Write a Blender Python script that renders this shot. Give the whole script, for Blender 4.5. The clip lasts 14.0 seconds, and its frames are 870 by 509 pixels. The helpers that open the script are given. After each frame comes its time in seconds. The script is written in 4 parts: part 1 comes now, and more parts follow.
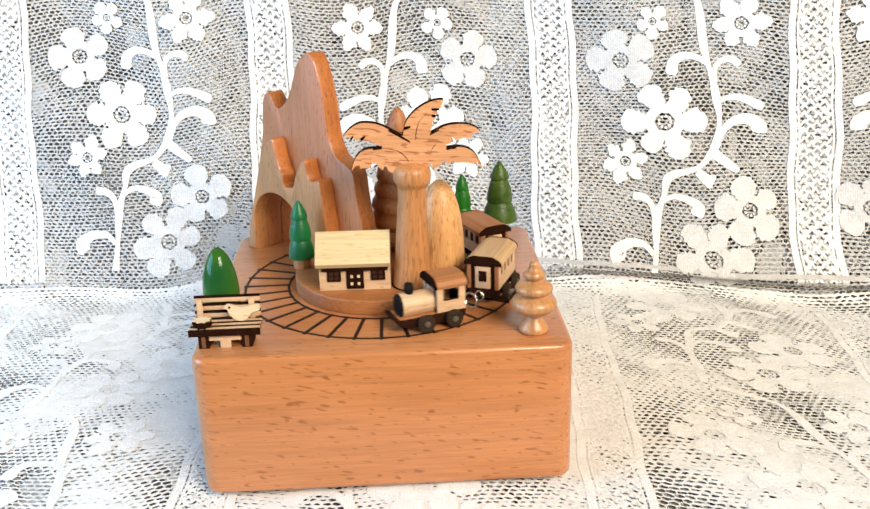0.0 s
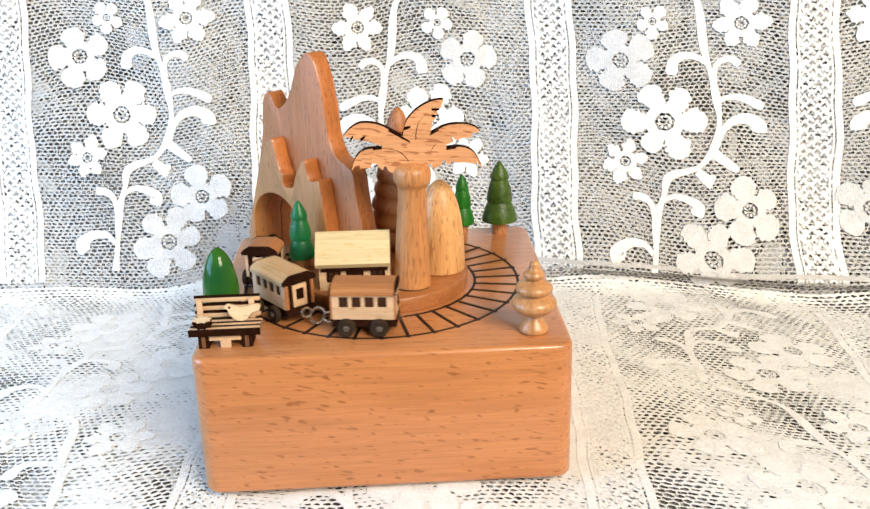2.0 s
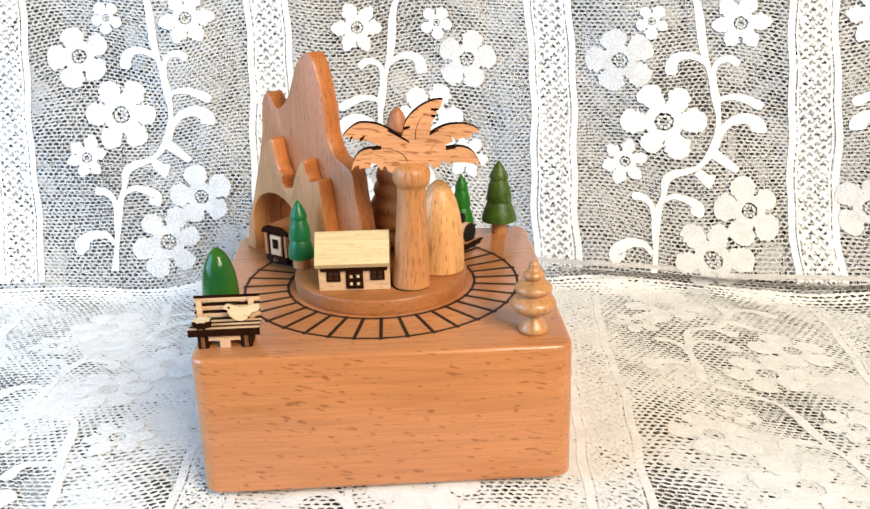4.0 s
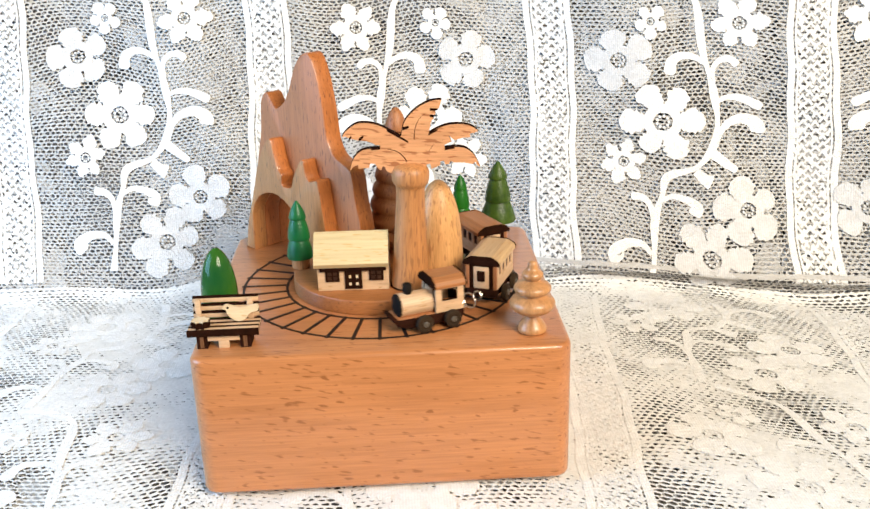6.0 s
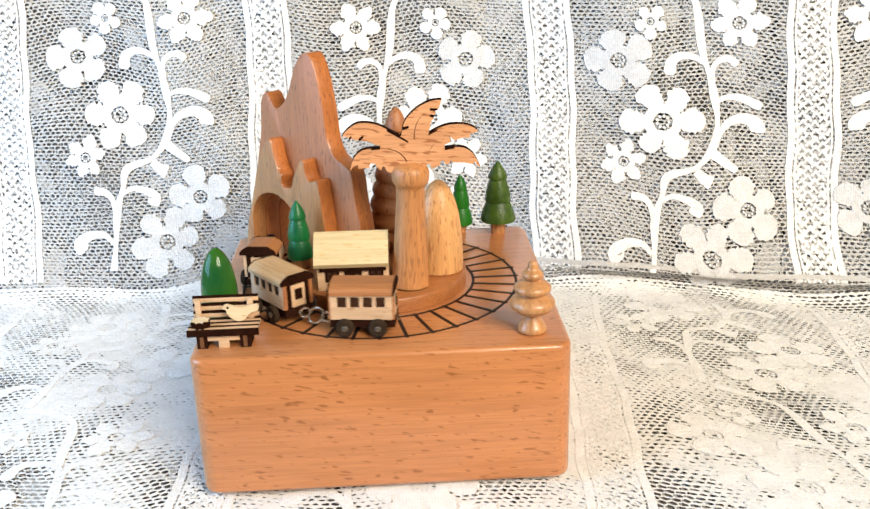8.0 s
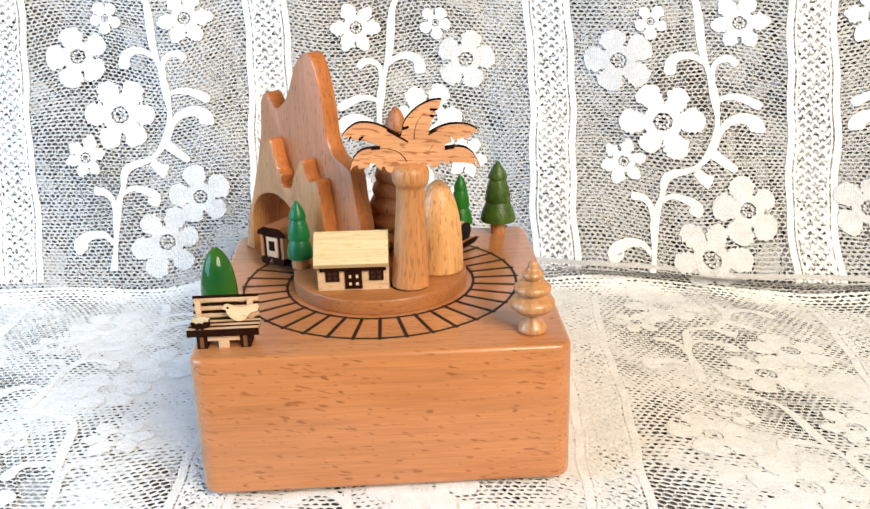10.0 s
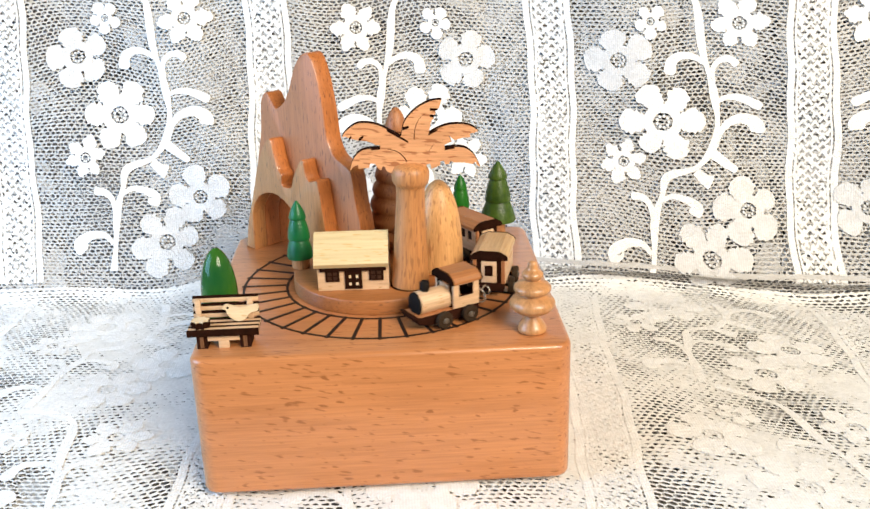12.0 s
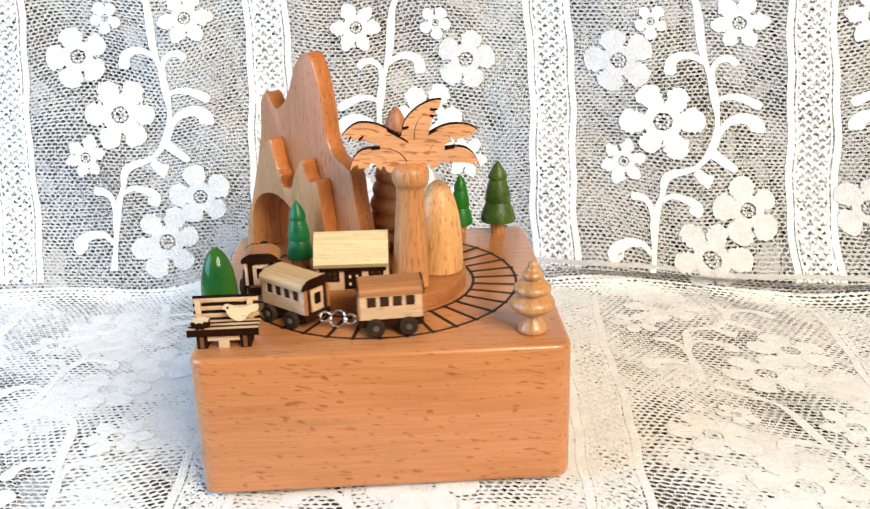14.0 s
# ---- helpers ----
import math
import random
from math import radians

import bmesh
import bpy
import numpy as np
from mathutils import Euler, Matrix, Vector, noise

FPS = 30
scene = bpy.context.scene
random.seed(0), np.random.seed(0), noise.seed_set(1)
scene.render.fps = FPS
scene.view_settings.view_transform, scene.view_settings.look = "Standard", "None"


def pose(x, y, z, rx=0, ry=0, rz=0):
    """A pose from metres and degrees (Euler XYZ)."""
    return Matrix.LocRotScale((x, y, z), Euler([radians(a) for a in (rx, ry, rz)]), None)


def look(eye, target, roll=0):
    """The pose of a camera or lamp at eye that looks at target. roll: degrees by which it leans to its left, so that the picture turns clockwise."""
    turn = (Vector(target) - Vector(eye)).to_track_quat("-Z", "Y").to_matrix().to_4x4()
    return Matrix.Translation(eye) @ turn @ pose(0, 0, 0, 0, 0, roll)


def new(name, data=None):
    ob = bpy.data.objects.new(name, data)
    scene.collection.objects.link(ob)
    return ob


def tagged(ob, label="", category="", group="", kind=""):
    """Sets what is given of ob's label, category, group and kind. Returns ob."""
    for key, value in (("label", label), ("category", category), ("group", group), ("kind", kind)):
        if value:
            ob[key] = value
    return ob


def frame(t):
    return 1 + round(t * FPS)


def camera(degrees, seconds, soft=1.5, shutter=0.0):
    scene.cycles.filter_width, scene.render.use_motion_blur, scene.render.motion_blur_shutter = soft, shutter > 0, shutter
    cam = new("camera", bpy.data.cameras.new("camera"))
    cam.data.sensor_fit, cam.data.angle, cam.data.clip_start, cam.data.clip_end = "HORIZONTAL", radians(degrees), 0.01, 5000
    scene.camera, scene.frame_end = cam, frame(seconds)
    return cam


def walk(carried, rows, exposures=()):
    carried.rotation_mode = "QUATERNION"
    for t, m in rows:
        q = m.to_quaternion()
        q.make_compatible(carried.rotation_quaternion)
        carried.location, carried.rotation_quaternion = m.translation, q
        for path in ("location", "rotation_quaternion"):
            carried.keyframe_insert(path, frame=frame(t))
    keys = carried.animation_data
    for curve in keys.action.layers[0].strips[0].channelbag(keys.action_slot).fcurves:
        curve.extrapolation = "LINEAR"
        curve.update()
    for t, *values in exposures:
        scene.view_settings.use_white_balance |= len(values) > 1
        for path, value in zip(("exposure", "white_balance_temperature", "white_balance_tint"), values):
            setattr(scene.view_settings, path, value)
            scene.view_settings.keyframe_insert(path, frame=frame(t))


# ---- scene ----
EYE = Vector((0.00745, -0.27870, 0.18302))
TILT, YAW, ROLL = 20.134, 2.017, -1.646


def view(yaw):
    a, b = radians(yaw), radians(TILT)
    return look(EYE, EYE + Vector((math.sin(a) * math.cos(b), math.cos(a) * math.cos(b), -math.sin(b))), ROLL)


cam = camera(47.91, 14.0, soft=1.5, shutter=0.5)
# the tripod is nudged by a tenth of a degree between 3.2 and 5.3 s
walk(cam, [(0.0, view(YAW)), (3.2, view(YAW)), (5.3, view(YAW + 0.10)), (14.0, view(YAW + 0.10))],
     exposures=[(0.0, 0.0, 6500, 10), (14.0, 0.0, 6500, 10)])

# ---- room light: added unseen lamps, cool window one side, warm behind the camera ----
world = bpy.data.worlds.new("sky")
scene.world = world
world.use_nodes = True
wn = world.node_tree.nodes
sky = wn.new("ShaderNodeTexSky")
sky.sky_type, sky.sun_disc = "NISHITA", False
sky.sun_elevation, sky.sun_rotation = radians(35), radians(120)
world.node_tree.links.new(sky.outputs[0], wn["Background"].inputs[0])
wn["Background"].inputs[1].default_value = 0.1


def area_lamp(name, eye, target, w, h, watts, colour):
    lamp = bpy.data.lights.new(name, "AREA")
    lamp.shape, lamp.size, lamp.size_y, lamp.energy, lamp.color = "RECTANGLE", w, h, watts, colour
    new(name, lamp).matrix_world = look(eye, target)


area_lamp("window_daylight", (-0.60, -0.10, 0.27), (0, 0.06, 0.14), 0.50, 0.38, 5.6, (0.33, 0.62, 1.0))
# Added out of view: warm light for the faces turned this way.
area_lamp("warm_front_lamp", (0.85, -1.30, 1.15), (0.35, 0, 0.30), 1.0, 0.8, 60, (1.0, 0.892, 0.708))

# ---- sizes ----
H = 0.0486          # top of the box
D = H + 0.0055      # top of the island
CX, CY = -0.0005, 0.0612
R_OUT, R_IN, R_MID = 0.0503, 0.0345, 0.0424
MM = 0.001


# ---- materials ----
def nodes_of(name):
    m = bpy.data.materials.new(name)
    m.use_nodes = True
    nt = m.node_tree
    return m, nt, nt.nodes["Principled BSDF"]


def node(nt, kind, **inputs):
    n = nt.nodes.new(kind)
    for k, v in inputs.items():
        n.inputs[k.replace("_", " ")].default_value = v
    return n


def ramp(nt, src, stops):
    r = nt.nodes.new("ShaderNodeValToRGB")
    e = r.color_ramp.elements
    e[0].position, e[0].color = stops[0][0], (*stops[0][1], 1)
    e[1].position, e[1].color = stops[-1][0], (*stops[-1][1], 1)
    for pos, c in stops[1:-1]:
        q = e.new(pos)
        q.color = (*c, 1)
    nt.links.new(src, r.inputs[0])
    return r.outputs[0]


def mixed(nt, fac, a, b, mode="MIX"):
    m = nt.nodes.new("ShaderNodeMix")
    m.data_type, m.blend_type = "RGBA", mode
    for slot, v in ((0, fac), (6, a), (7, b)):
        if isinstance(v, (int, float)):
            m.inputs[slot].default_value = v
        elif isinstance(v, tuple):
            m.inputs[slot].default_value = (*v, 1)
        else:
            nt.links.new(v, m.inputs[slot])
    return m.outputs[2]


def wood(name, light, dark, along="x", grain=1.0, fleck=0.0, rough=0.4, fleck_col=(0.16, 0.06, 0.02), coat=0.0, burnt=0.0, dash=1.0, slant=0.05):
    m, nt, bsdf = nodes_of(name)
    tc = nt.nodes.new("ShaderNodeTexCoord")
    axis = "xyz".index(along)

    def stretched(long, cross, shift=0.0, tilt=0.0):
        src = tc.outputs["Object"]
        if tilt:
            turn = nt.nodes.new("ShaderNodeMapping")
            turn.inputs["Rotation"].default_value = (0.0, -tilt, tilt)
            nt.links.new(src, turn.inputs["Vector"])
            src = turn.outputs[0]
        mp = nt.nodes.new("ShaderNodeMapping")
        s = [cross, cross, cross]
        s[axis] = long
        mp.inputs["Scale"].default_value = s
        mp.inputs["Location"].default_value = (shift, shift * 1.7, shift * 0.6)
        nt.links.new(src, mp.inputs["Vector"])
        return mp.outputs[0]

    def noise_on(vec, detail=4.0, rough_=0.55, warp=0.0):
        n = node(nt, "ShaderNodeTexNoise", Scale=1.0, Detail=detail, Roughness=rough_, Distortion=warp)
        nt.links.new(vec, n.inputs["Vector"])
        return n.outputs["Fac"]

    fine = noise_on(stretched(38 * grain, 1350 * grain), 5.0, 0.7)
    mid = noise_on(stretched(22 * grain, 330 * grain, 5.0), 4.0, 0.6, 0.3)
    broad = noise_on(stretched(9 * grain, 75 * grain, 3.0), 2.0, 0.5, 0.6)
    deep = tuple(0.72 * c for c in dark)
    col = ramp(nt, fine, [(0.39, deep), (0.58, light)])
    col1 = ramp(nt, mid, [(0.38, deep), (0.58, light)])
    col2 = ramp(nt, broad, [(0.25, dark), (0.75, tuple(min(1, 1.1 * c) for c in light))])
    col = mixed(nt, 0.35, mixed(nt, 0.42, col, col1), col2)
    if fleck:
        f = noise_on(stretched(290 * dash, 1800 * dash, 7.0, slant), 0.6, 0.4)
        mask = ramp(nt, f, [(0.665 - 0.05 * fleck, (0, 0, 0)), (0.745 - 0.05 * fleck, (0.85, 0.85, 0.85))])
        col = mixed(nt, mask, col, fleck_col)
    if burnt:
        g = noise_on(stretched(260, 260, 11.0), 3.0)
        mask = ramp(nt, g, [(0.5 - 0.2 * burnt, (0, 0, 0)), (0.75 - 0.1 * burnt, (burnt, burnt, burnt))])
        col = mixed(nt, mask, col, (0.10, 0.045, 0.02))
    nt.links.new(col, bsdf.inputs["Base Color"])
    bsdf.inputs["Roughness"].default_value = rough
    bsdf.inputs["Coat Weight"].default_value = coat
    bsdf.inputs["Coat Roughness"].default_value = 0.15
    b = node(nt, "ShaderNodeBump", Strength=0.25, Distance=0.0002)
    nt.links.new(fine, b.inputs["Height"])
    nt.links.new(b.outputs[0], bsdf.inputs["Normal"])
    return m


def paint(name, a, b, rough=0.35, scale=220.0, metallic=0.0, bump=0.1, coat=0.0, gloss=0.5, rings=0.0, weave=0.0):
    m, nt, bsdf = nodes_of(name)
    tc = nt.nodes.new("ShaderNodeTexCoord")
    n = node(nt, "ShaderNodeTexNoise", Scale=scale, Detail=5.0)
    nt.links.new(tc.outputs["Object"], n.inputs["Vector"])
    n2 = node(nt, "ShaderNodeTexNoise", Scale=scale * 0.2, Detail=2.0)
    nt.links.new(tc.outputs["Object"], n2.inputs["Vector"])
    c1 = ramp(nt, n.outputs["Fac"], [(0.3, a), (0.7, b)])
    c2 = ramp(nt, n2.outputs["Fac"], [(0.3, a), (0.7, b)])
    col = mixed(nt, 0.5, c1, c2)
    if weave:
        wv = node(nt, "ShaderNodeTexWave", Scale=330.0, Distortion=2.0, Detail=2.0)
        wv.bands_direction = "X"
        nt.links.new(tc.outputs["Object"], wv.inputs["Vector"])
        dim = 1 - weave
        col = mixed(nt, 1.0, col, ramp(nt, wv.outputs["Fac"], [(0.1, (dim, dim, dim)), (0.6, (1, 1, 1))]), "MULTIPLY")
    nt.links.new(col, bsdf.inputs["Base Color"])
    bsdf.inputs["Roughness"].default_value = rough
    bsdf.inputs["Metallic"].default_value = metallic
    bsdf.inputs["Coat Weight"].default_value = coat
    bsdf.inputs["Specular IOR Level"].default_value = gloss
    bu = node(nt, "ShaderNodeBump", Strength=bump, Distance=0.0003)
    nt.links.new(n.outputs["Fac"], bu.inputs["Height"])
    if rings:
        wv = node(nt, "ShaderNodeTexWave", Scale=260.0, Distortion=1.5, Detail=2.0)
        wv.bands_direction = "Z"
        nt.links.new(tc.outputs["Object"], wv.inputs["Vector"])
        b2 = node(nt, "ShaderNodeBump", Strength=rings, Distance=0.0002)
        nt.links.new(wv.outputs["Fac"], b2.inputs["Height"])
        nt.links.new(b2.outputs[0], bu.inputs["Normal"])
    nt.links.new(bu.outputs[0], bsdf.inputs["Normal"])
    return m


BEECH = wood("beech", (0.530, 0.211, 0.076), (0.450, 0.166, 0.055), "x", 1.0, 0.14, 0.32, (0.26, 0.085, 0.023), 0.40, dash=0.58, slant=0.17)
BEECH_ISLE = wood("beech_island", (0.397, 0.146, 0.043), (0.317, 0.107, 0.029), "x", 1.0, 0.4, 0.4, (0.2, 0.07, 0.024), 0.1)
BEECH_UP = wood("beech_upright", (0.570, 0.254, 0.090), (0.437, 0.178, 0.058), "z", 1.0, 1.2, 0.45, (0.30, 0.125, 0.045), dash=0.75)
BEECH_PALE = wood("beech_pale", (0.708, 0.383, 0.152), (0.570, 0.280, 0.100), "z", 1.0, 1.3, 0.45, (0.38, 0.165, 0.062), dash=0.75)
MOUNT = wood("mountain_wood", (0.515, 0.191, 0.072), (0.459, 0.163, 0.059), "z", 1.0, 0.2, 0.5, (0.22, 0.08, 0.034))
MOUNT_PALE = wood("mountain_pale", (0.520, 0.239, 0.087), (0.416, 0.174, 0.058), "z", 1.0, 0.3, 0.5, (0.22, 0.10, 0.045))
MOUNT_EDGE_LIT = wood("mountain_edge_lit", (0.493, 0.170, 0.046), (0.385, 0.120, 0.031), "z", 1.0, 0.2, 0.38, (0.2, 0.06, 0.018), 0.2)
LEAF = wood("leaf_veneer", (0.718, 0.352, 0.166), (0.582, 0.263, 0.112), "x", 1.0, 1.3, 0.5, (0.32, 0.105, 0.034), dash=0.80, slant=0.06)
BASS = wood("basswood", (0.670, 0.456, 0.285), (0.580, 0.367, 0.215), "x", 1.6, 0.25, 0.55, (0.45, 0.25, 0.10))
BASS_ROOF = wood("basswood_roof", (0.592, 0.394, 0.204), (0.486, 0.294, 0.141), "x", 1.3, 0.3, 0.5, (0.45, 0.24, 0.08))
ROOF_TAN = wood("tan_roof", (0.428, 0.176, 0.060), (0.335, 0.124, 0.040), "x", 1.3, 0.3, 0.5, (0.30, 0.14, 0.06))
HOUSE_ROOF = wood("pine_roof", (0.64, 0.51, 0.285), (0.589, 0.427, 0.22), "x", 1.0, 0.3, 0.5, (0.55, 0.32, 0.11))
MAPLE = wood("turned_maple", (0.609, 0.302, 0.121), (0.353, 0.159, 0.059), "z", 0.5, 0.0, 0.38, coat=0.2)
BROWN = wood("stained_brown", (0.420, 0.167, 0.062), (0.310, 0.112, 0.039), "z", 1.0, 0.3, 0.5, (0.17, 0.06, 0.025))
TRUNK = wood("trunk_wood", (0.540, 0.257, 0.104), (0.420, 0.185, 0.070), "z", 1.0, 0.2, 0.5)
CHAR = paint("laser_burnt", (0.010, 0.0035, 0.0018), (0.028, 0.009, 0.0045), 0.9, 900, gloss=0.03)
CHAR_RED = paint("burnt_chassis", (0.012, 0.004, 0.002), (0.036, 0.011, 0.006), 0.8, 700, gloss=0.05)
SCORCHED = wood("scorched_wood", (0.20, 0.085, 0.030), (0.10, 0.038, 0.013), "z", 1.0, 0.3, 0.6, (0.04, 0.015, 0.006))
PALE = wood("pale_veneer", (0.76, 0.60, 0.40), (0.69, 0.52, 0.32), "x", 1.0, 0.1, 0.5, (0.55, 0.36, 0.18))
INK = paint("track_ink", (0.012, 0.007, 0.006), (0.020, 0.010, 0.007), 0.5, 900, gloss=0.25)
PANE = paint("dark_pane", (0.024, 0.010, 0.006), (0.060, 0.025, 0.013), 0.6, 900, gloss=0.1)
WHEEL = paint("wheel_grey", (0.020, 0.013, 0.008), (0.044, 0.028, 0.017), 0.7, 900, gloss=0.06)
BLACK = paint("black_paint", (0.008, 0.007, 0.007), (0.016, 0.012, 0.010), 0.7, 900, gloss=0.06)
HUB = paint("hub_grey", (0.060, 0.050, 0.040), (0.115, 0.098, 0.080), 0.4, 900, gloss=0.4)
STEEL = paint("steel_wire", (0.72, 0.68, 0.62), (0.85, 0.81, 0.76), 0.25, 900, 1.0, 0.02)
G_EGG = paint("egg_green", (0.001, 0.060, 0.024), (0.055, 0.160, 0.002), 0.13, 70, 0.0, 0.10, 0.0, 0.28)
G_TEAL = paint("teal_green", (0.001, 0.050, 0.026), (0.010, 0.175, 0.034), 0.36, 170, 0.0, 0.3, 0.0, 0.35, 0.12)
G_BRIGHT = paint("bright_green", (0.005, 0.095, 0.008), (0.020, 0.155, 0.010), 0.40, 300, 0.0, 0.3, 0.0, 0.3, 0.1)
G_OLIVE = paint("olive_green", (0.013, 0.042, 0.003), (0.070, 0.125, 0.012), 0.42, 420, 0.0, 0.7, 0.0, 0.35, 0.08)
RUBBER = paint("rubber", (0.02, 0.02, 0.02), (0.04, 0.04, 0.04), 0.8)
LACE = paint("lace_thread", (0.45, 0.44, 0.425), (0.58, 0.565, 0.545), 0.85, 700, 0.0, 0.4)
LACE_CREAM_LIT = paint("lace_net_cream_lit", (0.66, 0.65, 0.625), (0.83, 0.82, 0.795), 0.85, 700, 0.0, 0.4)
LACE_SOLID = paint("lace_motif", (0.72, 0.712, 0.695), (0.88, 0.872, 0.855), 0.85, 800, 0.0, 1.0, weave=0.05)
LACE_DIM = paint("lace_motif_dim", (0.57, 0.565, 0.56), (0.74, 0.735, 0.73), 0.85, 800, 0.0, 1.0, weave=0.08)
# Rear fold's lace is dimmer; shade behind the first is in the colour.
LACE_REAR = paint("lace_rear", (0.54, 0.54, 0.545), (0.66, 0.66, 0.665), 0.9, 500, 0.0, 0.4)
# Blue-grey to warm blotches: fold shade and light tint put into the backing's colour.
BACKING = paint("backing_sheet", (0.090, 0.097, 0.118), (0.290, 0.270, 0.248), 0.9, 42)
# Added dark sheet that shows through the holes over the table.
UNDERLAY = paint("underlay_sheet", (0.052, 0.050, 0.048), (0.22, 0.212, 0.20), 0.9, 70)
# Wall tone set low so the unseen walls bounce less light.
PLASTER = paint("plaster", (0.30, 0.275, 0.245), (0.36, 0.33, 0.295), 0.9, 6)
FLOOR = wood("floor_oak", (0.42, 0.27, 0.15), (0.30, 0.18, 0.09), "x", 0.05, 0.0, 0.4)
TABLE = wood("table_walnut", (0.20, 0.12, 0.07), (0.12, 0.07, 0.04), "x", 0.1, 0.0, 0.4)


# ---- mesh tools ----
def part(name, bm, material, parent=None, label="", smooth=40):
    me = bpy.data.meshes.new(name)
    bmesh.ops.recalc_face_normals(bm, faces=bm.faces[:])
    bm.to_mesh(me)
    bm.free()
    me.materials.append(material)
    if smooth:
        me.shade_smooth()
        me.set_sharp_from_angle(angle=radians(smooth))
    ob = new(name, me)
    if parent is not None:
        ob.parent = parent
    if label:
        ob["label"] = label
    return ob


def thing(name, label, category, m=None, group="", kind=""):
    ob = tagged(new(name), label, category, group, kind)
    if m is not None:
        ob.matrix_basis = m
    return ob


def block(x0, x1, y0, y1, z0, z1, bevel=0.0, seg=2, bm=None):
    bm = bm or bmesh.new()
    vs = bmesh.ops.create_cube(bm, size=1.0)["verts"]
    bmesh.ops.transform(bm, verts=vs, matrix=Matrix.Translation(((x0 + x1) / 2, (y0 + y1) / 2, (z0 + z1) / 2)) @ Matrix.Diagonal((x1 - x0, y1 - y0, z1 - z0, 1)))
    if bevel:
        es = list({e for v in vs for e in v.link_edges})
        bmesh.ops.bevel(bm, geom=es, offset=bevel, segments=seg, profile=0.5, affect="EDGES", clamp_overlap=True)
    return bm


def lathe(profile, seg=40, bm=None, at=(0, 0, 0), axis=None):
    """Turned shape from (radius, height) pairs."""
    bm = bm or bmesh.new()
    rings = []
    m = axis or Matrix.Identity(4)
    for r, z in profile:
        ring = []
        for i in range(seg):
            a = 2 * math.pi * i / seg
            ring.append(bm.verts.new(Vector(at) + (m @ Vector((r * math.cos(a), r * math.sin(a), z)))))
        rings.append(ring)
    for a, b in zip(rings, rings[1:]):
        for i in range(seg):
            bm.faces.new((a[i], a[(i + 1) % seg], b[(i + 1) % seg], b[i]))
    bm.faces.new(rings[0][::-1])
    bm.faces.new(rings[-1])
    return bm


def prism(outline, depth, bevel=0.0, seg=2, holes=()):
    """A flat outline (x, z) pushed back along +y."""
    bm = bmesh.new()
    loops = []
    for line in (outline, *holes):
        vs = [bm.verts.new((x, 0, z)) for x, z in line]
        loops.append([bm.edges.new((vs[i], vs[(i + 1) % len(vs)])) for i in range(len(vs))])
    if holes:
        bmesh.ops.triangle_fill(bm, use_beauty=True, use_dissolve=False, edges=[e for l in loops for e in l])
    else:
        bm.faces.new([v for v in bm.verts])
    front = bm.faces[:]
    ext = bmesh.ops.extrude_face_region(bm, geom=front, use_keep_orig=True)
    bmesh.ops.translate(bm, vec=(0, depth, 0), verts=[g for g in ext["geom"] if isinstance(g, bmesh.types.BMVert)])
    if bevel:
        bm.normal_update()
        sharp = [e for e in bm.edges if len(e.link_faces) == 2 and e.calc_face_angle(0) > 1.2 and abs(e.verts[0].co.y - e.verts[1].co.y) < 1e-7]
        bmesh.ops.bevel(bm, geom=sharp, offset=bevel, segments=seg, profile=0.5, affect="EDGES", clamp_overlap=True)
    return bm


def curve_through(pts, n=6):
    """A smooth line through points (Catmull-Rom)."""
    out = []
    for i in range(len(pts) - 1):
        p0, p1, p2, p3 = pts[max(i - 1, 0)], pts[i], pts[i + 1], pts[min(i + 2, len(pts) - 1)]
        for k in range(n):
            t = k / n
            out.append(tuple(0.5 * (2 * b + (c - a) * t + (2 * a - 5 * b + 4 * c - d) * t * t + (3 * b - a - 3 * c + d) * t ** 3)
                             for a, b, c, d in zip(p0, p1, p2, p3)))
    out.append(tuple(pts[-1]))
    return out


def mm(pts):
    return [(a * MM, b * MM) for a, b in pts]


def ring_tube(radius, tube, seg=28, sides=8, m=Matrix.Identity(4), stretch=1.0):
    bm = bmesh.new()
    rings = []
    for i in range(seg):
        a = 2 * math.pi * i / seg
        c, d = Vector((radius * stretch * math.cos(a), radius * math.sin(a), 0)), Vector((math.cos(a), math.sin(a), 0))
        rings.append([bm.verts.new(m @ (c + d * tube * math.cos(b) + Vector((0, 0, tube * math.sin(b)))))
                      for b in (2 * math.pi * k / sides for k in range(sides))])
    for i in range(seg):
        a, b = rings[i], rings[(i + 1) % seg]
        for k in range(sides):
            bm.faces.new((a[k], b[k], b[(k + 1) % sides], a[(k + 1) % sides]))
    return bm


